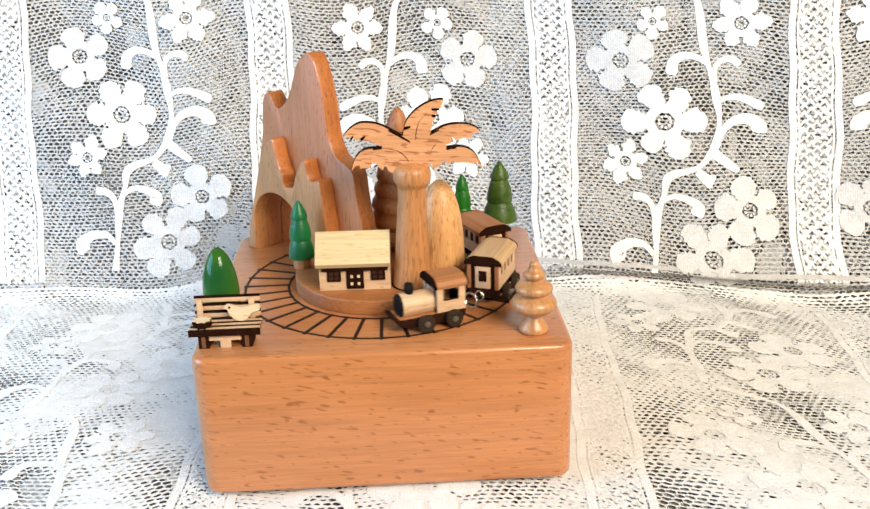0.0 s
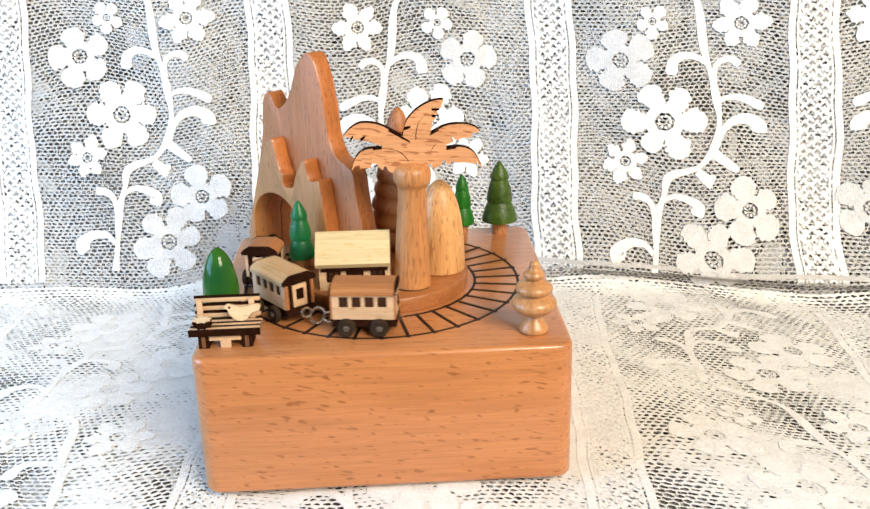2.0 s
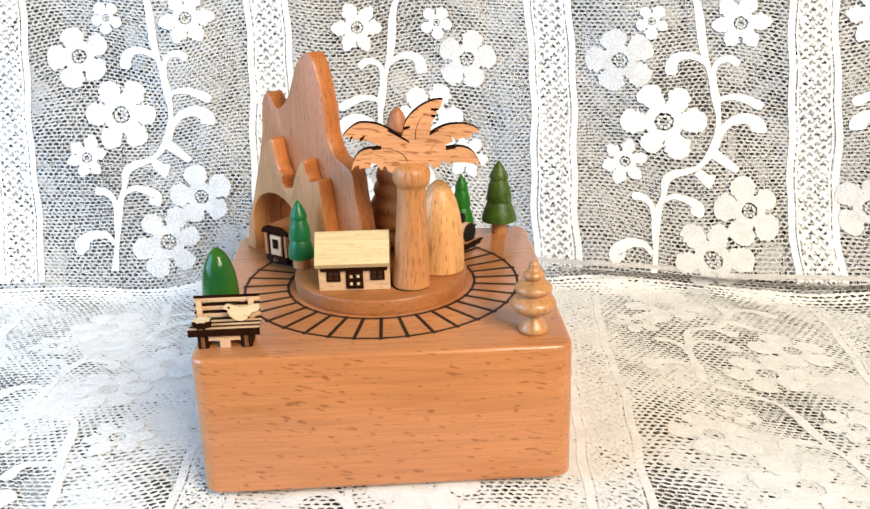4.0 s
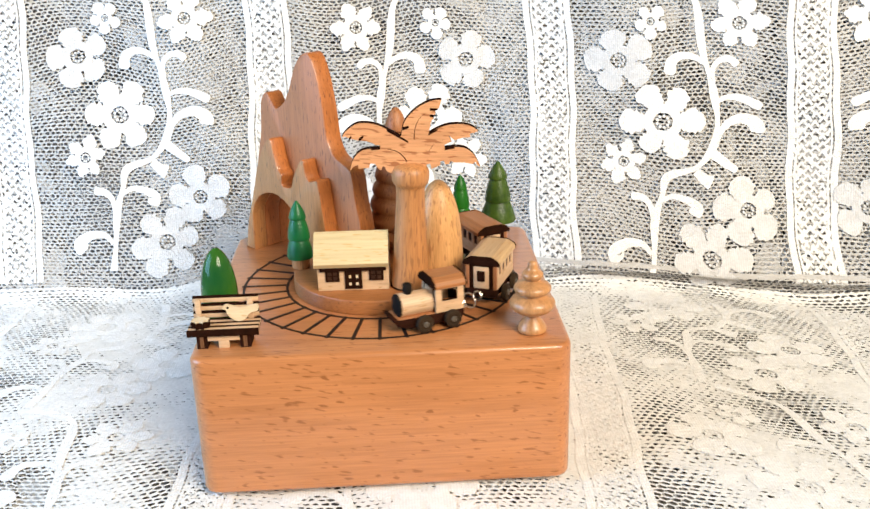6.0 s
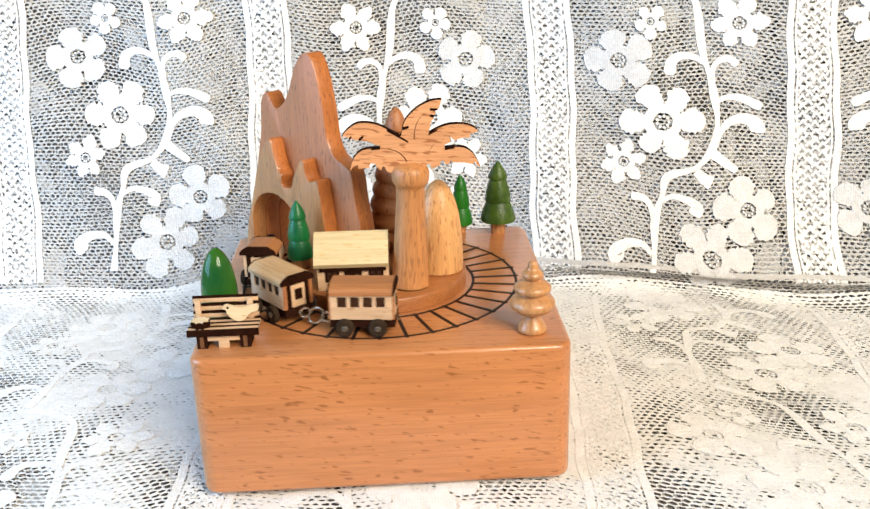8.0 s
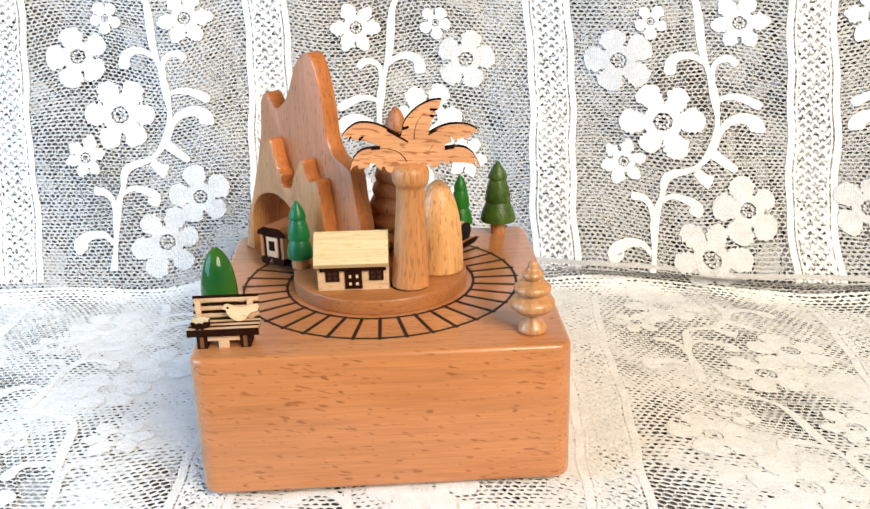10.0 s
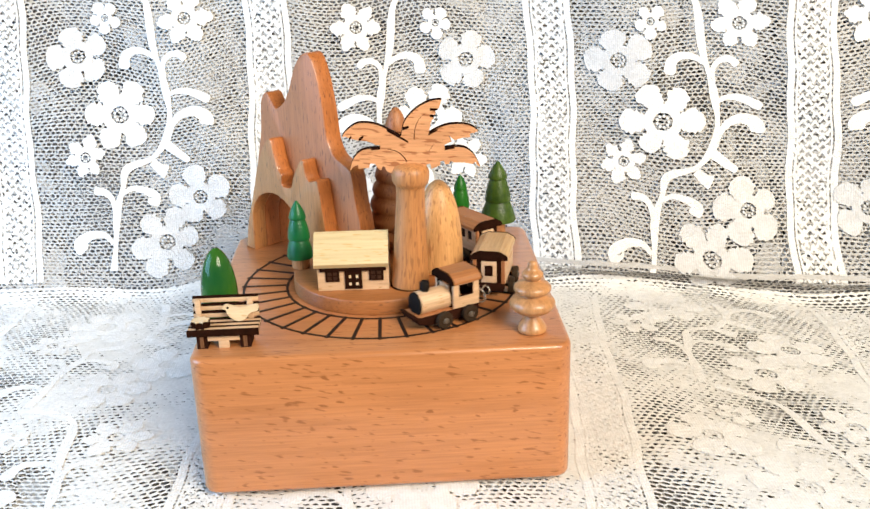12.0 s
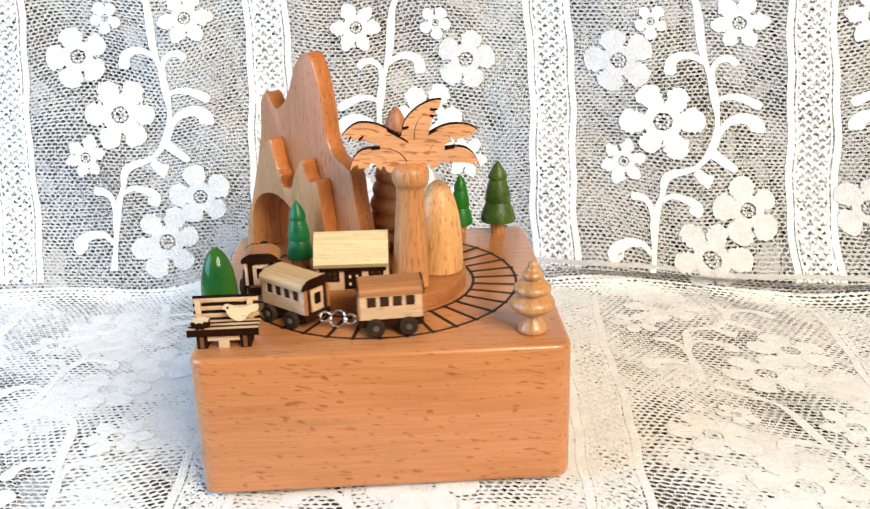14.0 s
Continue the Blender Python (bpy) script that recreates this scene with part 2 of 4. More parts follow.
# ---- unseen plain room added around the table; its walls shape the bounced light ----
def room():
    x0, x1, y0, y1, z0, z1 = -0.66, 1.8, -1.4, 0.9, -0.75, 2.45
    part("floor", block(x0 - 0.1, x1 + 0.1, y0 - 0.1, y1 + 0.1, z0 - 0.1, z0), FLOOR)["kind"] = "structure"
    part("ceiling", block(x0 - 0.1, x1 + 0.1, y0 - 0.1, y1 + 0.1, z1, z1 + 0.1), PLASTER)["kind"] = "structure"
    part("wall_north", block(x0 - 0.1, x1 + 0.1, y1, y1 + 0.1, z0, z1), PLASTER)["kind"] = "structure"
    part("wall_east", block(x1, x1 + 0.1, y0, y1, z0, z1), PLASTER)["kind"] = "structure"
    bm = bmesh.new()
    block(x0 - 0.1, x0, y0, -0.40, z0, z1, bm=bm)
    block(x0 - 0.1, x0, 0.28, y1, z0, z1, bm=bm)
    block(x0 - 0.1, x0, -0.40, 0.28, z0, 0.06, bm=bm)
    block(x0 - 0.1, x0, -0.40, 0.28, 0.78, z1, bm=bm)
    part("wall_west", bm, PLASTER)["kind"] = "structure"
    bm = bmesh.new()
    block(x0 - 0.1, 0.30, y0 - 0.1, y0, z0, z1, bm=bm)
    block(1.70, x1 + 0.1, y0 - 0.1, y0, z0, z1, bm=bm)
    block(0.30, 1.70, y0 - 0.1, y0, z0, 0.65, bm=bm)
    block(0.30, 1.70, y0 - 0.1, y0, 1.81, z1, bm=bm)
    part("wall_south", bm, PLASTER)["kind"] = "structure"
    for name, m, w, h in (("unseen_window_1", pose(x0 - 0.05, -0.06, 0.06, 0, 0, 90), 0.68, 0.72), ("unseen_window_2", pose(1.0, y0 - 0.05, 0.65, 0, 0, 180), 1.40, 1.16)):
        win = thing(name, "plain white painted window frame added out of view in the wall", "window", m, kind="structure")
        for a, b, c, d in ((-w / 2, w / 2, 0, 0.03), (-w / 2, w / 2, h - 0.03, h), (-w / 2, -w / 2 + 0.03, 0.03, h - 0.03), (w / 2 - 0.03, w / 2, 0.03, h - 0.03)):
            part("window_frame", block(a, b, -0.02, 0.02, c, d, 0.002), LACE_REAR, win)
    table = thing("table", "dark wooden table under the lace cloth", "table")
    part("tabletop", block(-0.6, 0.6, -0.42, 0.4, -0.034, -0.006, 0.003), TABLE, table)
    for sx in (-0.54, 0.54):
        for sy in (-0.36, 0.34):
            part("leg", block(sx - 0.03, sx + 0.03, sy - 0.03, sy + 0.03, -0.75, -0.034, 0.003), TABLE, table)
    prop = thing("drape_board", "plain board that holds up the lace behind the toy", "board")
    bm = block(-0.45, 0.45, 0, 0.012, 0, 0.42, 0.002)
    bmesh.ops.transform(bm, verts=bm.verts[:], matrix=pose(0, 0.262, -0.006, -15))
    part("panel", bm, PLASTER, prop)


room()


# ---- the lace: one cloth up the board and over the table ----
def cloth(u, w, back=0.0):
    """Cloth coordinates (across, along; along > 0 climbs the board) to places. numpy in, numpy out."""
    u, w = np.asarray(u, float), np.asarray(w, float)
    e = 0.010
    up = (w + np.sqrt(w * w + e * e)) / 2
    flat = (-w + np.sqrt(w * w + e * e)) / 2
    wave = 0.0016 * np.sin(u * 31 + 1.3 * np.sin(w * 23)) + 0.0010 * np.sin(u * 83 + w * 41 + 2.0)
    s = np.clip((u - 0.055) / 0.06, 0, 1)
    lip = 0.008 * s * s * (3 - 2 * s) * np.exp(-((w - 0.0115) / np.where(w < 0.0115, 0.0032, 0.016)) ** 2)
    rise = np.clip(w / 0.05, 0, 1)
    y0 = 0.187 - 0.30 * np.maximum(0, u - 0.055)
    y = y0 - flat + 0.2588 * up - lip + wave * rise * 1.6 + back * (0.35 + 0.65 * rise)
    z = -0.0020 - 0.0008 + 0.966 * up + 0.0007 * np.sin(u * 57 + w * 33) * (1 - rise) - back * 0.22 * (1 - rise) - 0.0022 * np.exp(-(w / 0.02) ** 2)
    return np.stack([u, y, np.maximum(z, -0.0052)], -1)


def strips(name, a, b, width, material, parent, back=0.0, lift=0.0):
    """Threads from a to b (cloth coordinates), flat ribbons in one mesh."""
    a, b = np.asarray(a, float), np.asarray(b, float)
    d = b - a
    n = np.stack([-d[:, 1], d[:, 0]], 1) / np.maximum(np.linalg.norm(d, axis=1), 1e-9)[:, None] * (np.asarray(width) / 2).reshape(-1, 1)
    ext = d / np.maximum(np.linalg.norm(d, axis=1), 1e-9)[:, None] * (np.asarray(width) * 0.3).reshape(-1, 1)
    q = np.stack([a - n - ext, b - n + ext, b + n + ext, a + n - ext], 1).reshape(-1, 2)
    co = cloth(q[:, 0], q[:, 1], back - lift)
    co[:, 2] += lift * 0.6
    me = bpy.data.meshes.new(name)
    k = len(a)
    me.vertices.add(4 * k)
    me.vertices.foreach_set("co", co.astype(np.float32).ravel())
    me.loops.add(4 * k)
    me.loops.foreach_set("vertex_index", np.arange(4 * k, dtype=np.int32))
    me.polygons.add(k)
    me.polygons.foreach_set("loop_start", np.arange(0, 4 * k, 4, dtype=np.int32))
    me.update()
    me.materials.append(material)
    ob = new(name, me)
    ob.parent = parent
    return ob


def net(name, u0, u1, w0, w1, cw, ch, width, parent, back=0.0, shift=0.0, seed=1, thread=None, patch=0.25, flat=(0.95, 1.25)):
    rng = np.random.default_rng(seed)
    nu, nw = int((u1 - u0) / (cw / 2)), int((w1 - w0) / ch)
    i, j = np.meshgrid(np.arange(nu + 1), np.arange(nw + 1))
    zig = np.where((i + j) % 2 == 0, 1.0, -1.0) * ch * 0.12
    U = u0 + i * cw / 2 + shift + rng.normal(0, cw * 0.06, i.shape) + 0.0012 * np.sin(j * ch * 60 + 1)
    V = w0 + j * ch + zig + rng.normal(0, ch * 0.06, i.shape) + 0.0015 * np.sin(i * cw * 40)
    U, V = U + 0.0022 * np.sin(V * 55 + 1.7 * np.sin(U * 30)), V + 0.0022 * np.sin(U * 62 + 1.3 * np.sin(V * 41))
    P = np.stack([U, V], -1)
    a1, b1 = P[:, :-1].reshape(-1, 2), P[:, 1:].reshape(-1, 2)
    link = ((i + j) % 2 == 0)[:-1]
    a2, b2 = P[:-1][link], P[1:][link]
    a, b = np.concatenate([a1, a2]), np.concatenate([b1, b2])
    mu, mw = ((a + b) / 2).T
    fold = np.sin(mu * 47 + 2.0 * np.sin(mw * 31)) * np.sin(mw * 58 + 1.7 * np.sin(mu * 37)) + 0.5 * np.sin(mu * 118 + mw * 61 + 1.5 * np.sin(mw * 80))
    wd = width * (1 + patch * fold) * rng.uniform(0.6, 1.4, len(a)) * np.where(np.arange(len(a)) < len(a1), *flat)
    # table threads widen by up to 8 percent towards the window side
    wd = wd * np.where(mw < 0, 1 + 0.08 * np.clip(-mu / 0.09, 0, 1), 1)
    ob = strips(name, a, b, wd, thread or LACE, parent, back)
    ob["kind"] = "stuff"
    return ob


def motif(parent, u, w, r, petals=5, turn=0.0, back=0.0, lift=0.0006, seed=0, mat=None, point=0.0):
    """An embroidered flower: rounded petals round an open eye with knots."""
    rng = random.Random(seed)
    quads = []
    for k in range(petals):
        a = turn + 2 * math.pi * k / petals + rng.uniform(-0.08, 0.08)
        size = r * rng.uniform(0.9, 1.08)
        fan = math.tan(math.pi / petals) * rng.uniform(0.76, 0.88)
        line = []
        for s in range(13):
            t = s / 12
            rad = size * (0.36 + 0.64 * t)
            half = min(fan * rad, fan * size * 0.63) * math.sqrt(max(0.04, 1 - max(0.0, (t - 0.45) / 0.56) ** 2.8)) * (1 - point * max(0.0, t - 0.45) / 0.55)
            line.append((rad, half))
        quads.append((a, line))
    verts, faces = [], []
    ca = [(math.cos(a), math.sin(a), l) for a, l in quads]
    for c, s, line in ca:
        base = len(verts)
        for rad, half in line:
            for side in (-1, -0.5, 0, 0.5, 1):
                jig = rng.uniform(-0.05, 0.05) * r if abs(side) == 1 else 0
                verts.append((u + c * rad - s * (side * half + jig), w + s * rad + c * (side * half + jig)))
        for q in range(len(line) - 1):
            for e in range(4):
                faces.append((base + q * 5 + e, base + q * 5 + e + 1, base + q * 5 + 6 + e, base + q * 5 + 5 + e))
    for k in range(9):  # the knotted ring round the eye
        a = 2 * math.pi * k / 9
        b0 = len(verts)
        for q in range(6):
            g = math.pi * q / 3
            verts.append((u + r * (0.145 * math.cos(a) + 0.042 * math.cos(g)), w + r * (0.145 * math.sin(a) + 0.042 * math.sin(g))))
        faces.append(tuple(range(b0, b0 + 6)))
    b0 = len(verts)
    for k in range(30):  # the solid collar that joins the petals
        a = 2 * math.pi * k / 30
        for rad in (0.235 + rng.uniform(-0.02, 0.02), 0.48):
            verts.append((u + r * rad * math.cos(a), w + r * rad * math.sin(a)))
        q = (k + 1) % 30
        faces.append((b0 + 2 * k, b0 + 2 * k + 1, b0 + 2 * q + 1, b0 + 2 * q))
    v = np.array(verts)
    raised = np.where(np.arange(len(v)) >= b0, lift + 0.00008, lift)
    co = cloth(v[:, 0], v[:, 1], back - raised)
    co[:, 2] += raised * np.where(v[:, 1] > 0, 0.3, 0.2)
    me = bpy.data.meshes.new("flower_motif")
    me.from_pydata(co.tolist(), [], faces)
    me.materials.append(mat or LACE_SOLID)
    me.shade_smooth()
    ob = new("flower_motif", me)
    ob.parent = parent
    return ob


def ribbon(name, line, widths, parent, back=0.0, lift=0.0004, mat=None):
    """One tape along a line in cloth coordinates."""
    line = np.asarray(line, float)
    d = np.gradient(line, axis=0)
    d /= np.maximum(np.linalg.norm(d, axis=1), 1e-9)[:, None]
    n = np.stack([-d[:, 1], d[:, 0]], 1) * (np.broadcast_to(widths, len(line)) / 2).reshape(-1, 1)
    q = np.stack([line - n, line, line + n], 1).reshape(-1, 2)
    co = cloth(q[:, 0], q[:, 1], back - lift)
    co[:, 2] += lift * 0.3
    faces = [(3 * k + e, 3 * k + e + 1, 3 * k + e + 4, 3 * k + e + 3) for k in range(len(line) - 1) for e in (0, 1)]
    me = bpy.data.meshes.new(name)
    me.from_pydata(co.tolist(), [], faces)
    me.materials.append(mat or LACE_SOLID)
    me.shade_smooth()
    ob = new(name, me)
    ob.parent = parent
    return ob


PERIOD = 0.150
# across, along, radius, petals, first petal's turn, pointedness; millimetres from the panel's foot
FLOWERS = ((-9.5, 90.0, 18.5, 6, 0.0, 0.0), (-29.0, 119.0, 15.6, 5, 0.55, 0.0), (-27.3, 69.7, 11.0, 6, 0.2, 0.5),
           (28.4, 48.3, 15.4, 5, 0.5, 0.1), (10.3, 25.6, 17.2, 6, 0.15, 0.0), (25.3, 136.5, 13.4, 6, 0.1, 0.5), (-14.4, 137.5, 8.0, 5, 0.9, 0.2))
STEM = ((-14.0, 161.0), (-2.0, 155.0), (6.2, 147.0), (9.1, 124.6), (12.6, 111.0), (14.7, 100.1), (15.6, 89.1), (13.1, 78.0), (5.4, 68.3), (-7.3, 63.3), (-9.9, 53.9), (-13.3, 42.8), (-15.0, 28.9), (-17.4, 13.0))
# each scroll: its line and the width at its start and end
SCROLLS = ((((11.5, 117.0), (5.2, 120.8), (-1.0, 121.4), (-5.2, 118.4), (-6.2, 112.4)), 2.4, 6.5),
           (((14.1, 108.3), (13.9, 115.1), (17.2, 119.1), (21.9, 119.5), (25.1, 116.7)), 2.2, 4.0),
           (((14.5, 78.0), (16.3, 84.1), (21.0, 89.6), (28.1, 91.5), (33.6, 88.5), (33.6, 84.7)), 2.2, 8.5),
           (((14.6, 98.8), (20.0, 101.5), (27.0, 101.0), (36.0, 96.8)), 2.0, 5.0),
           (((12.9, 75.2), (18.2, 71.0), (24.1, 66.7)), 5.0, 3.0), (((5.2, 66.4), (9.2, 62.7), (12.4, 61.0)), 4.0, 8.0),
           (((-10.1, 51.1), (-5.0, 53.6), (1.7, 51.9), (5.6, 48.9), (4.0, 44.7)), 2.2, 7.0),
           (((-14.0, 34.4), (-15.0, 47.1), (-18.7, 52.1), (-24.2, 53.0)), 2.2, 4.5),
           (((-16.6, 26.2), (-20.5, 30.5), (-27.6, 30.6), (-33.6, 26.5), (-31.4, 22.8)), 2.2, 8.5))


def panel_motifs(parent, cu, off, back=0.0, seed=0, w_lo=0.0, w_hi=0.17, mat=None, hand=1, skew=0.0):
    """One panel between two bands: the flower branch repeats along it; every other panel is mirrored."""
    def at(x, y, foot):
        w = foot + y * MM
        return cu + hand * x * MM + skew * w, w

    for k in range(-3, 3):
        foot = off + k * PERIOD
        for n, (x, y, r, petals, turn, point) in enumerate(FLOWERS):
            u, w = at(x, y, foot)
            if w_lo < w < w_hi:
                # Three of the upright flowers are dimmer; their shade is put into the colour.
                dimmed = LACE_DIM if n in (1, 3, 4) and w > 0 and mat is None else mat
                motif(parent, u, w, r * MM, petals, turn if hand > 0 else math.pi - turn, back, 0.0005 + 0.00006 * n, seed * 50 + n + 7 * k, dimmed, point)
        line = [at(x, y, foot) for x, y in STEM]
        line = [p for p in curve_through(line, 8) if w_lo < p[1] < w_hi]
        if len(line) > 4:
            ribbon("stem_motif", line, 0.0036 * (0.9 + 0.25 * np.sin(np.arange(len(line)) * 0.37)), parent, back, 0.0004, mat)
        for pts, a, b in SCROLLS:
            line = curve_through([at(x, y, foot) for x, y in pts], 6)
            if min(p[1] for p in line) > w_lo and max(p[1] for p in line) < w_hi:
                t = np.linspace(0, 1, len(line))
                ribbon("scroll_motif", line, (a + (b - a) * t ** 1.5) * MM * np.sqrt(np.clip((1.03 - t) / 0.12, 0.1, 1)), parent, back, 0.0004, mat)


def band(parent, u, w0, w1, back=0.0, seed=0, skew=0.0):
    """A woven border: tapes along both sides and a lattice with diamonds of eyelets between them."""
    ws = np.arange(w0, w1, 0.004)
    edge = 0.0007 * np.sin(ws * 60 + seed) + 0.0004 * np.sin(ws * 190 + 2 * seed) + skew * ws
    for du, wd in ((-0.0096, 0.0030), (0.0096, 0.0030), (-0.0070, 0.0009), (0.0070, 0.0009)):
        line = np.stack([u + du + edge, ws], 1)
        ribbon("border_tape", line, wd, parent, back, 0.0003)
    rng = np.random.default_rng(40 + seed)
    a, b, wd = [], [], []
    for k in range(int((w1 - w0) / 0.0020)):
        w = w0 + k * 0.0020
        swing = 0.0036 * math.sin(k * 0.62)
        for q in range(5):
            x = -0.0056 + 0.0028 * q + rng.normal(0, 0.0003)
            full = min(abs(x - swing), abs(x + swing)) > 0.0030
            a.append((u + x + skew * w, w))
            b.append((u + x + skew * w + (0.0016 if (k + q) % 2 else -0.0016), w + 0.0023))
            wd.append(0.00094 + (0.0013 if full else 0.0003) * rng.uniform(0.3, 1))
    ob = strips("border_lattice", a, b, np.array(wd), LACE_SOLID, parent, back, 0.0002)
    ob["kind"] = "stuff"


def lace():
    front = thing("lace_cloth", "white floral lace cloth draped behind and under the music box", "cloth")
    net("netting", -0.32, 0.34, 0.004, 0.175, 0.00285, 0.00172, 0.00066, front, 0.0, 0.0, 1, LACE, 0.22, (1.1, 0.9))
    # Table net in paler threads: the table's brightness is put into their colour.
    net("netting", -0.32, 0.34, -0.245, 0.004, 0.00300, 0.00230, 0.00120, front, 0.0, 0.0, 2, LACE_CREAM_LIT, 0.44, (1.35, 0.75))
    for n, (cu, off, hand) in enumerate(((-0.245, -0.003, -1), (-0.1200, 0.0, 1), (0.0150, -0.0075, -1), (0.1455, -0.007, 1), (0.255, -0.004, -1))):
        panel_motifs(front, cu, off, 0.0, n, 0.010, 0.17, None, hand)
    for n, (cu, off, hand, skew) in enumerate(((-0.235, -0.125, -1, 0.04), (-0.1200, -0.130, 1, 0.04), (0.0150, -0.125, -1, 0.07), (0.1385, -0.112, 1, -0.05), (0.256, -0.105, -1, 0.10))):
        panel_motifs(front, cu, off, 0.0, n + 5, -0.24, -0.014, None, hand, skew)
    for n, (u, skew) in enumerate(((-0.1845, 0.04), (-0.0545, 0.04), (0.0850, 0.08), (0.2030, 0.10), (0.315, 0.10))):
        band(front, u, 0.008, 0.17, 0.0, n)
        band(front, u + 0.006 * (u > 0), -0.24, -0.008, 0.0, n + 7, skew)
    us = np.arange(0.066, 0.34, 0.003)
    ribbon("hem", np.stack([us, 0.0136 + 0.0006 * np.sin(us * 70)], 1), 0.0020, front, 0.0, 0.0004, LACE)
    rear = thing("lace_underlayer", "second fold of lace, dimmed in colour to show faintly through the first", "cloth")
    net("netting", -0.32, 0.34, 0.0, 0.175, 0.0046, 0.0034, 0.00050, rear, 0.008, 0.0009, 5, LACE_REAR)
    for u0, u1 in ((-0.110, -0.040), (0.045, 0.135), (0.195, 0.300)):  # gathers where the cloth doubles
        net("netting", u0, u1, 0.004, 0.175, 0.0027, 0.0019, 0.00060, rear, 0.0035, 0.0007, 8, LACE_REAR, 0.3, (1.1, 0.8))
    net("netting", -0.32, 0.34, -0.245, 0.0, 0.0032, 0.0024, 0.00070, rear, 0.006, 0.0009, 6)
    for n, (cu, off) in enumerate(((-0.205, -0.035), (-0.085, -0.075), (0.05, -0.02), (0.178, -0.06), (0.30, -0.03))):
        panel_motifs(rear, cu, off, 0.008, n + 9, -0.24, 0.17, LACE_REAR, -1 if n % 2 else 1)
    # Two added sheets give the lace holes their dim tone.
    for label, lo, hi, cloth_mat in (("added grey sheet behind the lace, fold shade in its blotches", -0.002, 0.23, BACKING), ("added dark grey sheet under the lace", -0.30, -0.002, UNDERLAY)):
        nu, nw = 90, 36
        U, V = np.meshgrid(np.linspace(-0.40, 0.42, nu), np.linspace(lo, hi, nw))
        co = cloth(U.ravel(), V.ravel(), 0.011)
        co[:, 2] = np.maximum(co[:, 2] - 0.0006, -0.0056)
        faces = [(j * nu + i, j * nu + i + 1, (j + 1) * nu + i + 1, (j + 1) * nu + i) for j in range(nw - 1) for i in range(nu - 1)]
        me = bpy.data.meshes.new("backdrop")
        me.from_pydata(co.tolist(), [], faces)
        me.materials.append(cloth_mat)
        me.shade_smooth()
        tagged(new("backdrop", me), label, "cloth", kind="structure")


lace()


# ---- the music box ----
def arc_ring(r0, r1, z0, z1, seg=120):
    bm = bmesh.new()
    rows = []
    for i in range(seg):
        a = 2 * math.pi * i / seg
        c, s = math.cos(a), math.sin(a)
        rows.append([bm.verts.new((r * c, r * s, z)) for r, z in ((r0, z0), (r0, z1), (r1, z1), (r1, z0))])
    for i in range(seg):
        p, q = rows[i], rows[(i + 1) % seg]
        for k in range(4):
            bm.faces.new((p[k], q[k], q[(k + 1) % 4], p[(k + 1) % 4]))
    return bm


def music_box():
    box = thing("music_box", "square beech music box with a circular toy railway on top", "music box")
    bm = block(-0.0608, 0.0608, 0.0, 0.12, -0.0003, H)
    up = [e for e in bm.edges if abs(e.verts[0].co.z - e.verts[1].co.z) > 0.01]
    bmesh.ops.bevel(bm, geom=up, offset=0.0055, segments=6, profile=0.5, affect="EDGES")
    flat = [e for e in bm.edges if abs(e.verts[0].co.z - e.verts[1].co.z) < 1e-6 and e.calc_face_angle(0) > 1.2]
    bmesh.ops.bevel(bm, geom=flat, offset=0.0016, segments=3, profile=0.5, affect="EDGES")
    part("body", bm, BEECH, box)
    for x in (-0.048, 0.048):
        for y in (0.012, 0.108):
            part("foot", lathe([(0.0055, -0.0030), (0.006, -0.0022), (0.006, 0.0004)], 20, at=(x, y, 0)), RUBBER, box, "black rubber foot")
    isle = lathe([(0.0312, 0.0), (0.0318, 0.0003), (0.0318, 0.0046), (0.0315, 0.0052), (0.0308, 0.0055), (0.0, 0.0055)], 110, at=(CX, CY, H))
    part("island", isle, BEECH_ISLE, box, "round raised beech disc inside the track")
    centre = Matrix.Translation((CX, CY, H))
    for name, r in (("outer_rail", R_OUT), ("inner_rail", R_IN)):
        ob = part(name, arc_ring(r - 0.00046, r + 0.00046, -0.0004, 0.00016), INK, box, "black circular rail line")
        ob.matrix_basis = centre
    tie = None
    for k in range(36):
        if tie is None:
            tie = part("tie", block(R_IN - 0.0006, R_OUT + 0.0010, -0.00056, 0.00056, -0.0004, 0.00022), INK, box)
            me = tie.data
        else:
            tie = new("tie", me)
            tie.parent = box
        tie.matrix_basis = centre @ pose(0, 0, 0, 0, 0, -90 + 10 * k)
    return box


music_box()


